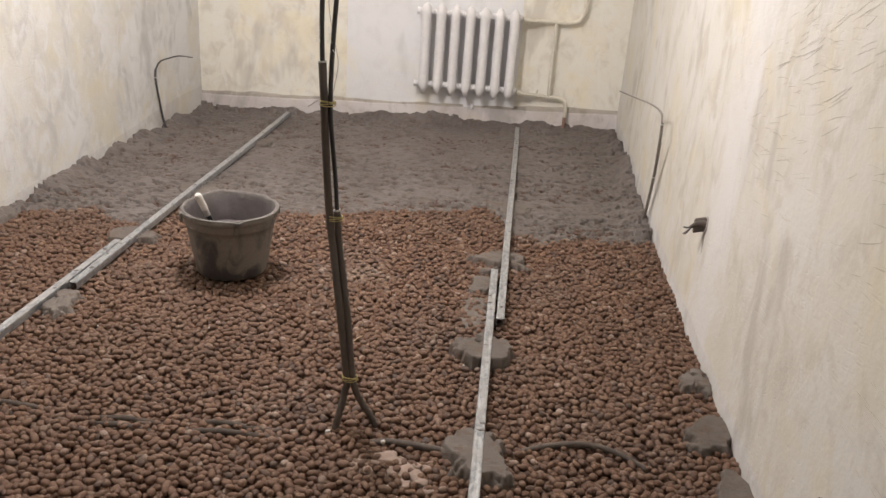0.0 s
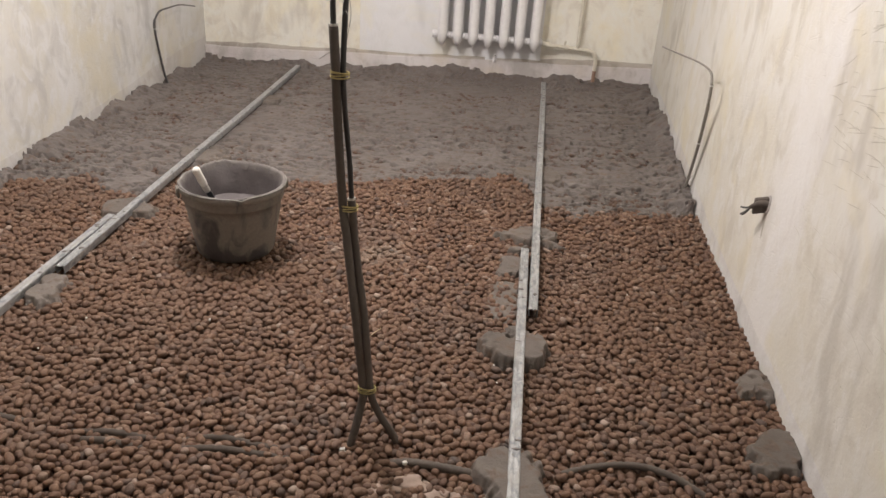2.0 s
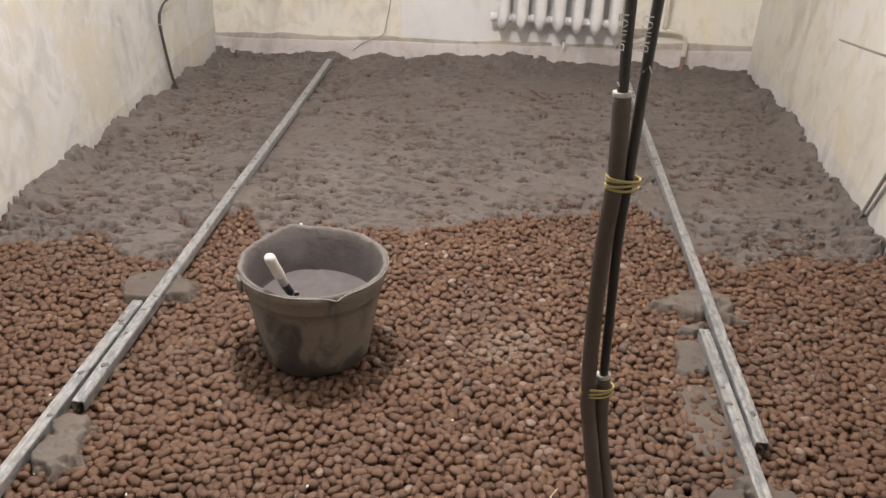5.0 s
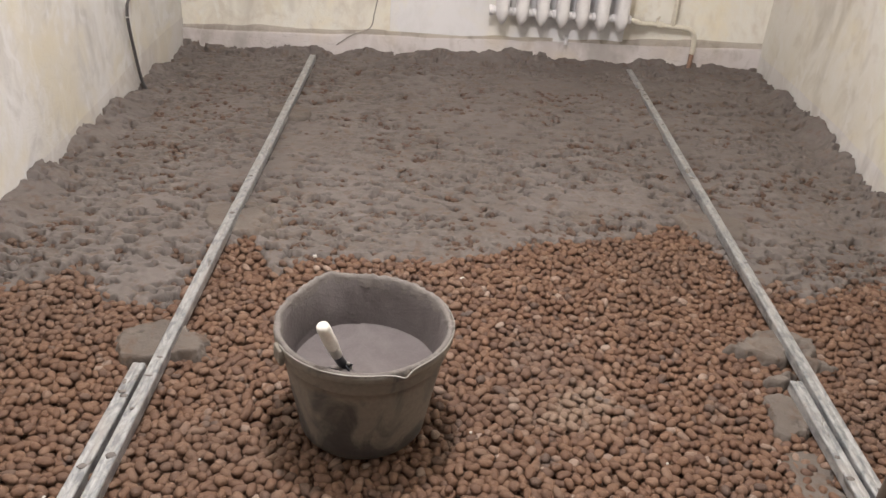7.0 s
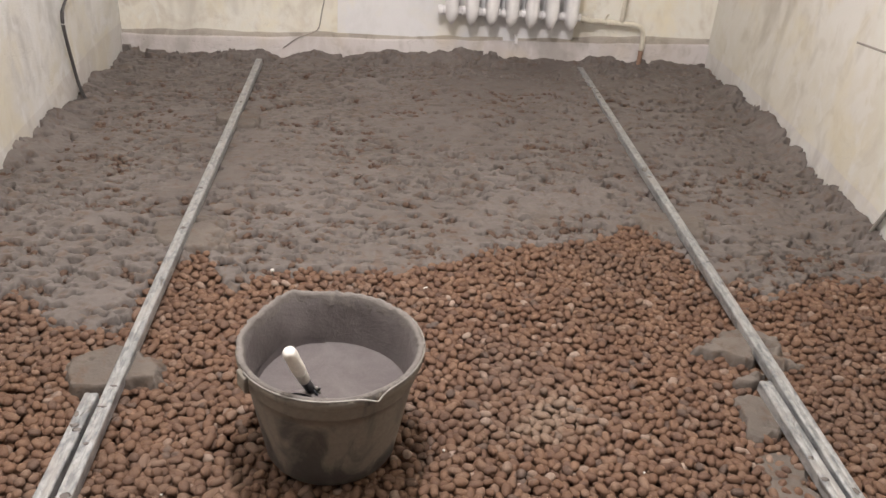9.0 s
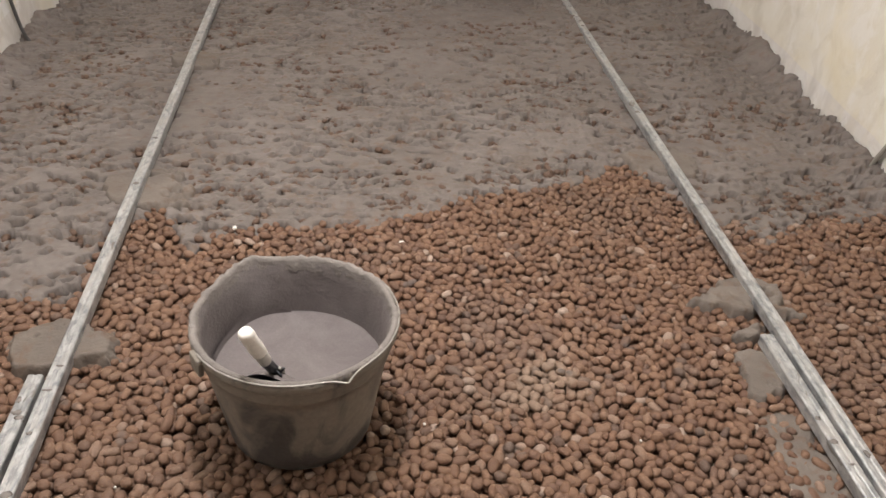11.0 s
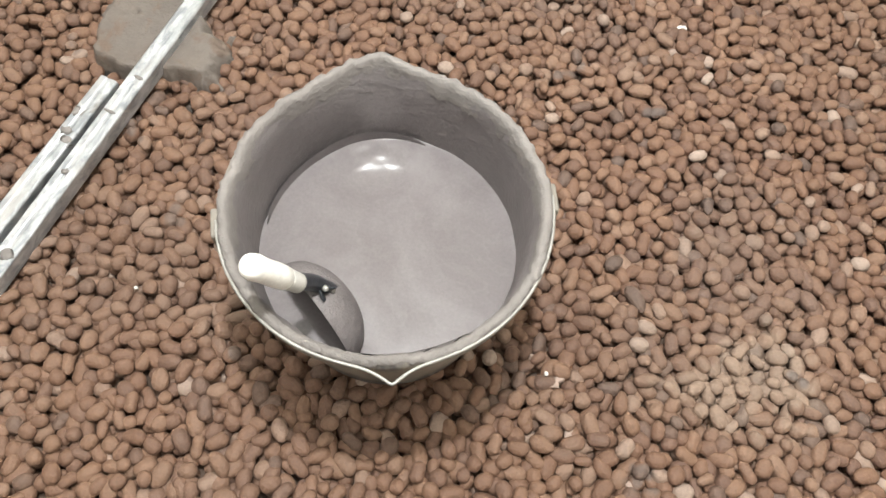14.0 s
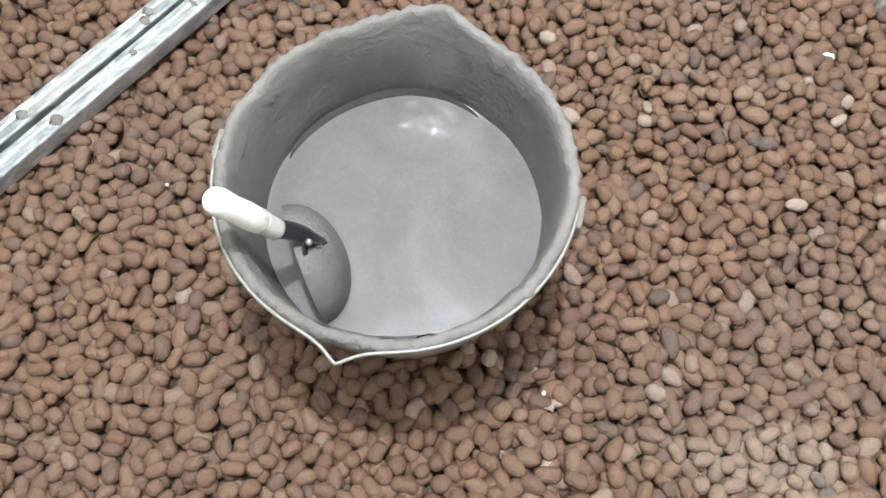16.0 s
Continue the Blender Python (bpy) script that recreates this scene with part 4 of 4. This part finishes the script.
wall_conduit([(-2.160, 3.315, -0.03), (-2.160, 3.308, 0.03), (-2.145, 3.268, 0.208), (-2.138, 3.243, 0.348), (-2.135, 3.250, 0.386)],
             [(-2.135, 3.250, 0.386), (-2.132, 3.285, 0.414), (-2.140, 3.370, 0.413), (-2.150, 3.470, 0.393), (-2.16, 3.590, 0.353)],
             [(-2.138, 3.243, 0.345)], 0.0068, grey_conduit, "grey conduit by the wall with a thin cable end")


def wall_socket_hole():
    ob = thing("cable_stub", "frayed dark cable end sticking out of a wall hole", "cable")
    y, z, XR = 3.192, 0.402, east(3.192)
    rim = tube([(XR - 0.001, y + 0.011 * math.cos(a), z + 0.026 * math.sin(a)) for a in np.linspace(0, 2 * math.pi, 15)], 0.004, 6, 2)
    part("hole_edge", rim, band_mat, ob, "chipped plaster edge")
    # flat near-black disc on the plaster paints the shade inside the hole
    part("cavity", lathe([(0.0005, 0.0), (0.012, 0.0)], 16), hole_shade_mat, ob, "flat disc painted with the hole's shade").matrix_basis = pose(XR - 0.0022, y, z, 0, -90, 0) @ Matrix.Diagonal((2.1, 1, 1, 1))
    # the stub's shadow, painted as a tapering dark strip on the wall
    shadow_strip, rows = bmesh.new(), []
    for k in range(9):
        f = k / 8
        half = 0.011 * (1 - f) ** 0.6 + 0.001
        rows.append([shadow_strip.verts.new((XR - 0.0012, y + 0.002 + 0.004 * math.sin(5 * f) + side * half, z - 0.02 - 0.095 * f)) for side in (-1, 1)])
    for p, q in zip(rows, rows[1:]):
        shadow_strip.faces.new((p[0], p[1], q[1], q[0]))
    part("stain", shadow_strip, scratch_shadow_mat, ob, "stub's cast shadow painted down the plaster")
    tab = block(XR - 0.036, XR + 0.004, y + 0.000, y + 0.018, z - 0.032, z + 0.018, 0.004)
    for v in tab.verts:
        v.co.z += 0.35 * (v.co.x - XR) + 0.004 * math.sin(60 * v.co.x)
        v.co.y += -0.5 * (v.co.x - XR)
    part("metal_tab", tab, dusty_conduit, ob, "dark bent fixing tab")
    part("sheath", tube([(XR + 0.01, y, z), (0.638, y + 0.006, z - 0.002), (0.628, y + 0.018, z - 0.012), (0.618, y + 0.030, z - 0.026)], (0.012, 0.006), 10, 5), dusty_conduit, ob)
    for dy, dz in ((0.0, -0.024), (0.030, -0.010), (0.020, -0.030)):
        part("core", tube([(0.620, y + 0.028, z - 0.024), (0.612, y + 0.040 + dy * 0.5, z - 0.032 + dz * 0.6), (0.606, y + 0.050 + dy, z - 0.036 + dz)], 0.0032, 8, 4), dark_conduit, ob)
    return ob


wall_socket_hole()
for run in (((0.6425, 1.872, 0.303), (0.6425, 1.785, 0.341), (0.6425, 1.69, 0.383), (0.6425, 1.55, 0.447), (0.646, 1.35, 0.53), (0.662, 1.2, 0.60)),
            ((0.6425, 1.866, 0.283), (0.6425, 1.81, 0.302), (0.6425, 1.746, 0.330), (0.6425, 1.60, 0.388), (0.646, 1.40, 0.46), (0.662, 1.25, 0.52))):
    stub = link("conduit_end", tube(run, 0.0085, 14, 6), dusty_conduit)
    tagged(stub, "brownish conduit end sticking up along the wall", "conduit", "conduit ends")
loose = link("thin_wire", tube([(-1.305, 5.932, 0.95), (-1.294, 5.932, 0.70), (-1.253, 5.925, 0.50), (-1.227, 5.925, 0.36), (-1.248, 5.928, 0.22), (-1.270, 5.928, 0.142), (-1.36, 5.926, 0.10), (-1.43, 5.920, 0.05)], 0.0022, 6, 8), grey_conduit)
tagged(loose, "thin grey wire hanging down the wall", "wire")


# ---- half-buried floor conduits ----
def floor_conduit(points, r, mat, label):
    ob = link("floor_conduit", tube(points, r, 12, 10, 0.0012), mat)
    return tagged(ob, label, "conduit", "floor conduits")


DARK = "dark corrugated conduit half buried in clay pebbles"
floor_conduit([(-2.15, 2.325, -0.017), (-1.75, 2.31, -0.014), (-1.40, 2.303, -0.007), (-1.25, 2.300, -0.010), (-1.12, 2.297, -0.027), (-0.99, 2.297, -0.009), (-0.86, 2.31, -0.026), (-0.74, 2.325, -0.007), (-0.64, 2.318, -0.009), (-0.54, 2.316, -0.014), (-0.46, 2.318, -0.029)], 0.0105, buried_conduit, DARK)
floor_conduit([(-2.15, 2.26, -0.014), (-1.75, 2.255, -0.017), (-1.40, 2.268, -0.007), (-1.28, 2.264, -0.017), (-1.14, 2.262, -0.028), (-1.00, 2.263, -0.007), (-0.88, 2.275, -0.027), (-0.74, 2.287, -0.009), (-0.62, 2.288, -0.009), (-0.52, 2.29, -0.017), (-0.44, 2.295, -0.029)], 0.0105, buried_conduit, DARK)
floor_conduit([(-0.34, 2.326, -0.023), (-0.27, 2.316, 0.002), (-0.19, 2.310, 0.005), (-0.10, 2.302, 0.002), (-0.02, 2.300, -0.010)], 0.0110, dusty_conduit, "grey corrugated conduit half buried in clay pebbles")
floor_conduit([(0.04, 2.345, -0.023), (0.13, 2.376, -0.003), (0.21, 2.398, 0.004), (0.28, 2.402, 0.006), (0.35, 2.382, 0.002), (0.41, 2.350, -0.010), (0.46, 2.330, -0.027)], 0.0095, dusty_conduit, "grey corrugated conduit half buried in clay pebbles")


def chunk(name, x, y, z, sx, sy, sz, turn, mat, label, category, seed):
    bm = bmesh.new()
    bmesh.ops.create_icosphere(bm, subdivisions=3, radius=1)
    for v in bm.verts:
        c = v.co
        m = max(abs(c.x), abs(c.y), abs(c.z))
        c *= (0.55 + 0.45 / m) * (0.85 + 0.35 * noise.noise(c * 2.1 + Vector((seed, 0, 0))))
        v.co = Vector((c.x * sx, c.y * sy, c.z * sz))
    ob = link(name, bm, mat)
    ob.matrix_basis = pose(x, y, z, 4, -3, turn)
    return tagged(ob, label, category)


chunk("rubble_chunk", -0.262, 2.248, 0.000, 0.036, 0.026, 0.012, 12, rubble_mat, "flat pinkish broken rubble piece among the pebbles", "rubble", 1.0)
chunk("rubble_chunk", -0.203, 2.203, -0.006, 0.042, 0.036, 0.012, 40, rubble_mat, "dusty pinkish rubble piece among the pebbles", "rubble", 4.0)
chunk("rubble_chunk", -0.330, 2.212, -0.008, 0.032, 0.030, 0.012, -20, rubble_mat, "dusty pinkish rubble piece among the pebbles", "rubble", 7.0)
for k, (x, y, s) in enumerate(((-0.232, 2.236, 0.016), (-0.178, 2.190, 0.020), (-0.238, 2.196, 0.018), (-0.152, 2.222, 0.014), (-0.160, 2.168, 0.017), (-0.285, 2.222, 0.013), (0.195, 2.56, 0.012), (0.262, 2.50, 0.010), (-0.300, 2.190, 0.016), (-0.262, 2.172, 0.014), (-0.205, 2.150, 0.018), (-0.318, 2.240, 0.012), (-0.180, 2.228, 0.013), (-0.140, 2.140, 0.015), (-0.238, 2.130, 0.012))):
    chunk("rubble_chunk", x, y, 0.000, s * 1.2, s, 0.009, 37 * k, rubble_mat, "dusty pinkish rubble piece among the pebbles", "rubble", 11.0 + k)
chip_rng = random.Random(11)
for k in range(26):
    chunk("foam_crumb", chip_rng.uniform(-1.75, 0.4), chip_rng.uniform(2.3, 3.45), 0.003, chip_rng.uniform(0.002, 0.005), 0.0028, 0.0025, chip_rng.uniform(0, 180), speck_mat, "tiny white crumb caught between the pebbles", "crumb", 30.0 + k)
chunk("white_clip", -0.434, 2.324, 0.006, 0.008, 0.006, 0.008, 10, speck_mat, "small white plastic clip on the pebbles", "clip", 2.0)
chunk("white_clip", -0.281, 2.303, 0.010, 0.007, 0.005, 0.006, 30, speck_mat, "small white plastic clip on the pebbles", "clip", 3.0)
chunk("lime_chip", -0.818, 3.884, 0.004, 0.010, 0.007, 0.005, 30, speck_mat, "small white lime chip on the pebbles", "chip", 5.0)
chunk("lime_chip", -1.236, 3.948, 0.008, 0.006, 0.006, 0.005, 0, speck_mat, "small white lime chip on the screed", "chip", 6.0)
chunk("lime_chip", -2.06, 5.36, -0.010, 0.011, 0.008, 0.006, 20, speck_mat, "small white lime chip on the screed", "chip", 8.0)
for k, (x, y) in enumerate(((-0.823, 3.284), (-0.784, 3.274), (-0.748, 3.212), (-0.652, 3.183), (-0.790, 3.262))):
    chunk("lime_chip", x, y, -0.0055, 0.010, 0.006, 0.004, 50 * k, rubble_mat, "flat whitish lime chip between the pebbles", "chip", 60.0 + k)
twig = link("straw", tube([(-0.475, 2.82, 0.004), (-0.460, 2.85, 0.009), (-0.446, 2.875, 0.008)], 0.0016, 6, 3), straw_mat)
tagged(twig, "short straw stalk lying on the pebbles", "straw")


# ---- bare bulb that lights the room ----
def hanging_bulb():
    ob = thing("light_bulb", "bare hanging light bulb on a short flex", "lamp")
    part("flex", tube([(LAMP[0], LAMP[1], ZC), (LAMP[0], LAMP[1], ZC - 0.03), (LAMP[0], LAMP[1], LAMP[2] + 0.13)], 0.003, 8, 3), dark_conduit, ob)
    part("lamp_holder", tube([(LAMP[0], LAMP[1], LAMP[2] + 0.145), (LAMP[0], LAMP[1], LAMP[2] + 0.12), (LAMP[0], LAMP[1], LAMP[2] + 0.10)], 0.018, 16, 3), black_pipe, ob)
    part("ceiling_cup", lathe([(0.0005, ZC), (0.035, ZC - 0.001), (0.03, ZC - 0.02), (0.006, ZC - 0.03)], 24), enamel, ob).location = (LAMP[0], LAMP[1], 0)
    return ob


hanging_bulb()


# ---- clay pebbles ----
def pebble_forms(n, rng, long, level=2):
    """n pebbles of unit half-axes, (n, v, 3), and the faces of one: eggs, beans and peanuts; long is each one's length over its width."""
    bm = bmesh.new()
    bmesh.ops.create_icosphere(bm, subdivisions=level, radius=1)
    base = np.array([v.co[:] for v in bm.verts])
    faces = np.array([[v.index for v in f.verts] for f in bm.faces])
    bm.free()
    P = np.repeat(base[None], n, 0)
    px = P[..., 0]
    waist = np.where((rng.random(n) < 0.55) & (long > 1.3), rng.uniform(0.05, 0.26, n), 0)[:, None]
    egg = rng.uniform(-0.16, 0.16, n)[:, None]
    girth = 1 - waist * np.exp(-(px / 0.40) ** 2) + egg * px
    bend = (rng.uniform(-0.34, 0.34, n) * np.clip(long - 1.15, 0, 0.6))[:, None]
    x = np.sign(px) * np.abs(px) ** 0.90
    y = P[..., 1] * girth + bend * (px ** 2 - 0.4)
    z = P[..., 2] * girth
    # slow dents and swellings, not spikes
    phase = rng.uniform(0, 2 * np.pi, (n, 3, 1))
    lump = 1 + 0.045 * (np.sin(2.6 * px + 1.9 * P[..., 1] + phase[:, 0]) + np.sin(2.9 * P[..., 1] - 2.2 * P[..., 2] + phase[:, 1])) * np.sin(1.7 * P[..., 2] + phase[:, 2])
    return np.stack([x, y, z], -1) * lump[..., None], faces


def pebble_axes(n, rng):
    """Half-lengths, half-widths and half-heights."""
    b = rng.uniform(0.0092, 0.0118, n) * np.where(rng.random(n) < 0.18, 0.80, 1)
    long = 1.02 + 0.78 * rng.beta(1.3, 1.9, n)
    return b * long, b, b * rng.uniform(0.80, 0.96, n)


def turned(P, axes, turn, lean):
    """Scale unit pebbles to their axes, lean their long axis and turn them about the vertical."""
    P = P * np.stack(axes, -1)[:, None]
    cu, su = np.cos(lean)[:, None], np.sin(lean)[:, None]
    P = np.stack([P[..., 0] * cu + P[..., 2] * su, P[..., 1], -P[..., 0] * su + P[..., 2] * cu], -1)
    ct, st = np.cos(turn)[:, None], np.sin(turn)[:, None]
    return np.stack([P[..., 0] * ct - P[..., 1] * st, P[..., 0] * st + P[..., 1] * ct, P[..., 2]], -1)


def bed_height(x, y):
    return 0.020 * (fbm(x * 2.6, y * 2.6, 50) - 0.5) + 0.008 * (fbm(x * 11, y * 11, 51, 2) - 0.5) + tilt(x, y)


def lattice(x0, x1, y0, y1, step, rng, jitter):
    nx, ny = int((x1 - x0) / step), int((y1 - y0) / (step * 0.866))
    i, j = np.meshgrid(np.arange(nx), np.arange(ny))
    x = x0 + (i + 0.5 * (j % 2) + 0.25) * step + rng.normal(0, jitter, i.shape)
    y = y0 + (j + 0.5) * step * 0.866 + rng.normal(0, jitter, i.shape)
    x, y = x.ravel(), y.ravel()
    keep = (x > x0 + 0.006) & (x < x1 - 0.006)
    return x[keep], y[keep]


def poured(x0, x1, y0, y1, rng):
    """Pour pebbles one after another, each settling in the lowest hollow near where it falls; gives the place, axes and turn of each."""
    cell = 0.003
    nx, ny = int((x1 - x0) / cell) + 1, int((y1 - y0) / cell) + 1
    H = np.zeros((ny, nx))
    gx, gy = np.meshgrid(x0 + cell * np.arange(nx), y0 + cell * np.arange(ny))
    half = 7
    oy, ox = np.meshgrid(np.arange(-half, half + 1), np.arange(-half, half + 1), indexing="ij")
    out = []
    for layer, (step, tries, reach) in enumerate(((0.0215, 5, 0.010), (0.0205, 8, 0.012), (0.0265, 16, 0.020))):
        lx, ly = lattice(x0 + 0.004, x1 - 0.004, y0, y1, step, rng, 0.003)
        order = rng.permutation(len(lx))
        axes = pebble_axes(len(lx), rng)
        shift = rng.uniform(-reach, reach, (len(lx), tries, 2))
        turns = rng.uniform(0, np.pi, (len(lx), tries))
        usual = float(np.median(H[H < 0.15]))
        for k in order:
            a, b, c = axes[0][k], axes[1][k], axes[2][k]
            ix = np.clip(np.rint((lx[k] + shift[k, :, 0] - x0) / cell).astype(int), half, nx - half - 1)
            iy = np.clip(np.rint((ly[k] + shift[k, :, 1] - y0) / cell).astype(int), half, ny - half - 1)
            ct, st = np.cos(turns[k])[:, None, None], np.sin(turns[k])[:, None, None]
            u, v = (ox * ct + oy * st) * cell / a, (oy * ct - ox * st) * cell / b
            q = u * u + v * v
            dome = c * np.sqrt(np.clip(1 - q, 0, 1))
            W = H[iy[:, None, None] + oy, ix[:, None, None] + ox]
            rest = np.where(q < 0.72, W + dome, -1).max((1, 2))
            t = int(rest.argmin())
            if rest[t] > 0.12 or (layer == 2 and rest[t] > usual + 0.009):
                continue
            # each presses into the loose ones below it, the high ones most
            seat = usual + 0.0045
            z = seat + 0.5 * (rest[t] - seat) - 0.002
            y_, x_ = iy[t], ix[t]
            view = H[y_ - half:y_ + half + 1, x_ - half:x_ + half + 1]
            np.maximum(view, np.where(q[t] < 1, z + dome[t], -1), out=view)
            out.append((x0 + cell * x_ + rng.uniform(-0.0015, 0.0015), y0 + cell * y_ + rng.uniform(-0.0015, 0.0015), z, a, b, c, turns[k, t], layer))
    inner = H[H < 0.15]
    return np.array(out), float(np.mean(inner))


PICK = (-0.88, -0.48, 3.00, 3.36)
NEAR = (-1.50, -0.35, 2.85, 3.60)


def within(x, y, box):
    return (x > box[0]) & (x < box[1]) & (y > box[2]) & (y < box[3])


def pebbles():
    rng = np.random.default_rng(7)
    bed = thing("pebble_bed", "loose bed of brown fired clay pebbles", "pebbles", kind="stuff")

    def lay(x, y, z, axes, turn, mat, level):
        if not len(x):
            return
        P, F = pebble_forms(len(x), rng, axes[0] / axes[1], level)
        P = turned(P, axes, turn, rng.normal(0, 0.16, len(x))) + np.stack([x, y, z], -1)[:, None]
        ob = new("pebbles", mesh_of("pebbles", P.reshape(-1, 3), (F[None] + (np.arange(len(P)) * P.shape[1])[:, None, None]).reshape(-1, 3), mat))
        ob.parent = bed
        tagged(ob, kind="stuff")

    def bare(x, y, z):
        return (y < 3.36) | (screed_height(x, y) < z + 0.007)

    # the two layers that lie open
    heap, level_of = poured(XL - 0.010, XR + 0.030, 1.78, 4.44, rng)
    x, y = heap[:, 0], heap[:, 1]
    cover = smooth(-0.02, 0.06, y - np.interp(x, EDGE_X, EDGE_Y))
    z = heap[:, 2] - level_of + 0.0005 - 0.007 * cover + bed_height(x, y)
    # pressed flat under the bucket
    under = smooth(0.165, 0.125, np.hypot(x - BX, y - BY))
    z = np.where(under > 0, np.minimum(z, 0.0145 + 0.03 * (1 - under) - heap[:, 5]), z)
    axes, turn = (heap[:, 3], heap[:, 4], heap[:, 5]), heap[:, 6]
    show = bare(x, y, z)
    top = heap[:, 7] > 0
    singles = np.flatnonzero(show & (heap[:, 7] == 1) & within(x, y, PICK))[:300]
    show[singles] = False
    near = within(x, y, NEAR)
    far = y > np.interp(x, EDGE_X, EDGE_Y) + 0.05
    for sel, mat, level in ((near & top & ~far, pebble_mat, 3), (~(near & top) & ~far & (top | near), pebble_mat, 2), (~top & ~near & ~far, pebble_mat, 1), (far, pit_shade_mat, 2)):
        sel = sel & show
        lay(x[sel], y[sel], z[sel], tuple(a[sel] for a in axes), turn[sel], mat, level)
    # what shows through holes in the mortar, and the room's near end
    for y0, y1, step, depth, mat in ((4.41, YB, 0.0215, -0.0095, pit_shade_mat), (YF, 1.815, 0.0225, -0.0030, pebble_mat)):
        lx, ly = lattice(XL, XR, y0, y1, step, rng, 0.004)
        lz = depth + bed_height(lx, ly) + rng.normal(0, 0.0032, len(lx))
        sel = bare(lx, ly, lz) if y0 > 3 else lx < 9
        n = int(sel.sum())
        lay(lx[sel], ly[sel], lz[sel], pebble_axes(n, rng), rng.uniform(0, np.pi, n), mat, 1)
    kinds, F = pebble_forms(24, rng, np.linspace(1.0, 1.8, 24), 3)
    shapes = [mesh_of("pebble", kinds[i], F, pebble_mat) for i in range(24)]
    for i in singles:
        a, b, c = (float(q[i]) for q in axes)
        kind = int(np.clip((a / b - 1.0) / 0.8 * 23 + rng.uniform(-2, 2), 0, 23))
        ob = new("pebble", shapes[kind])
        ob.parent = bed
        ob.matrix_basis = pose(x[i], y[i], z[i], 0, float(rng.normal(0, 9)), math.degrees(turn[i]) + 180 * int(rng.integers(2))) @ Matrix.Diagonal((a, b, c, 1))


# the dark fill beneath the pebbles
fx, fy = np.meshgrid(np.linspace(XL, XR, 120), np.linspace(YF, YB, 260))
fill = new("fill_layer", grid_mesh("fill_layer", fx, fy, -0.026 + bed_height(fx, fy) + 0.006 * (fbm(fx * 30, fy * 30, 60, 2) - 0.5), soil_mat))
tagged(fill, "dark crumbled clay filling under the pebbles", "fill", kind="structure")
pebbles()
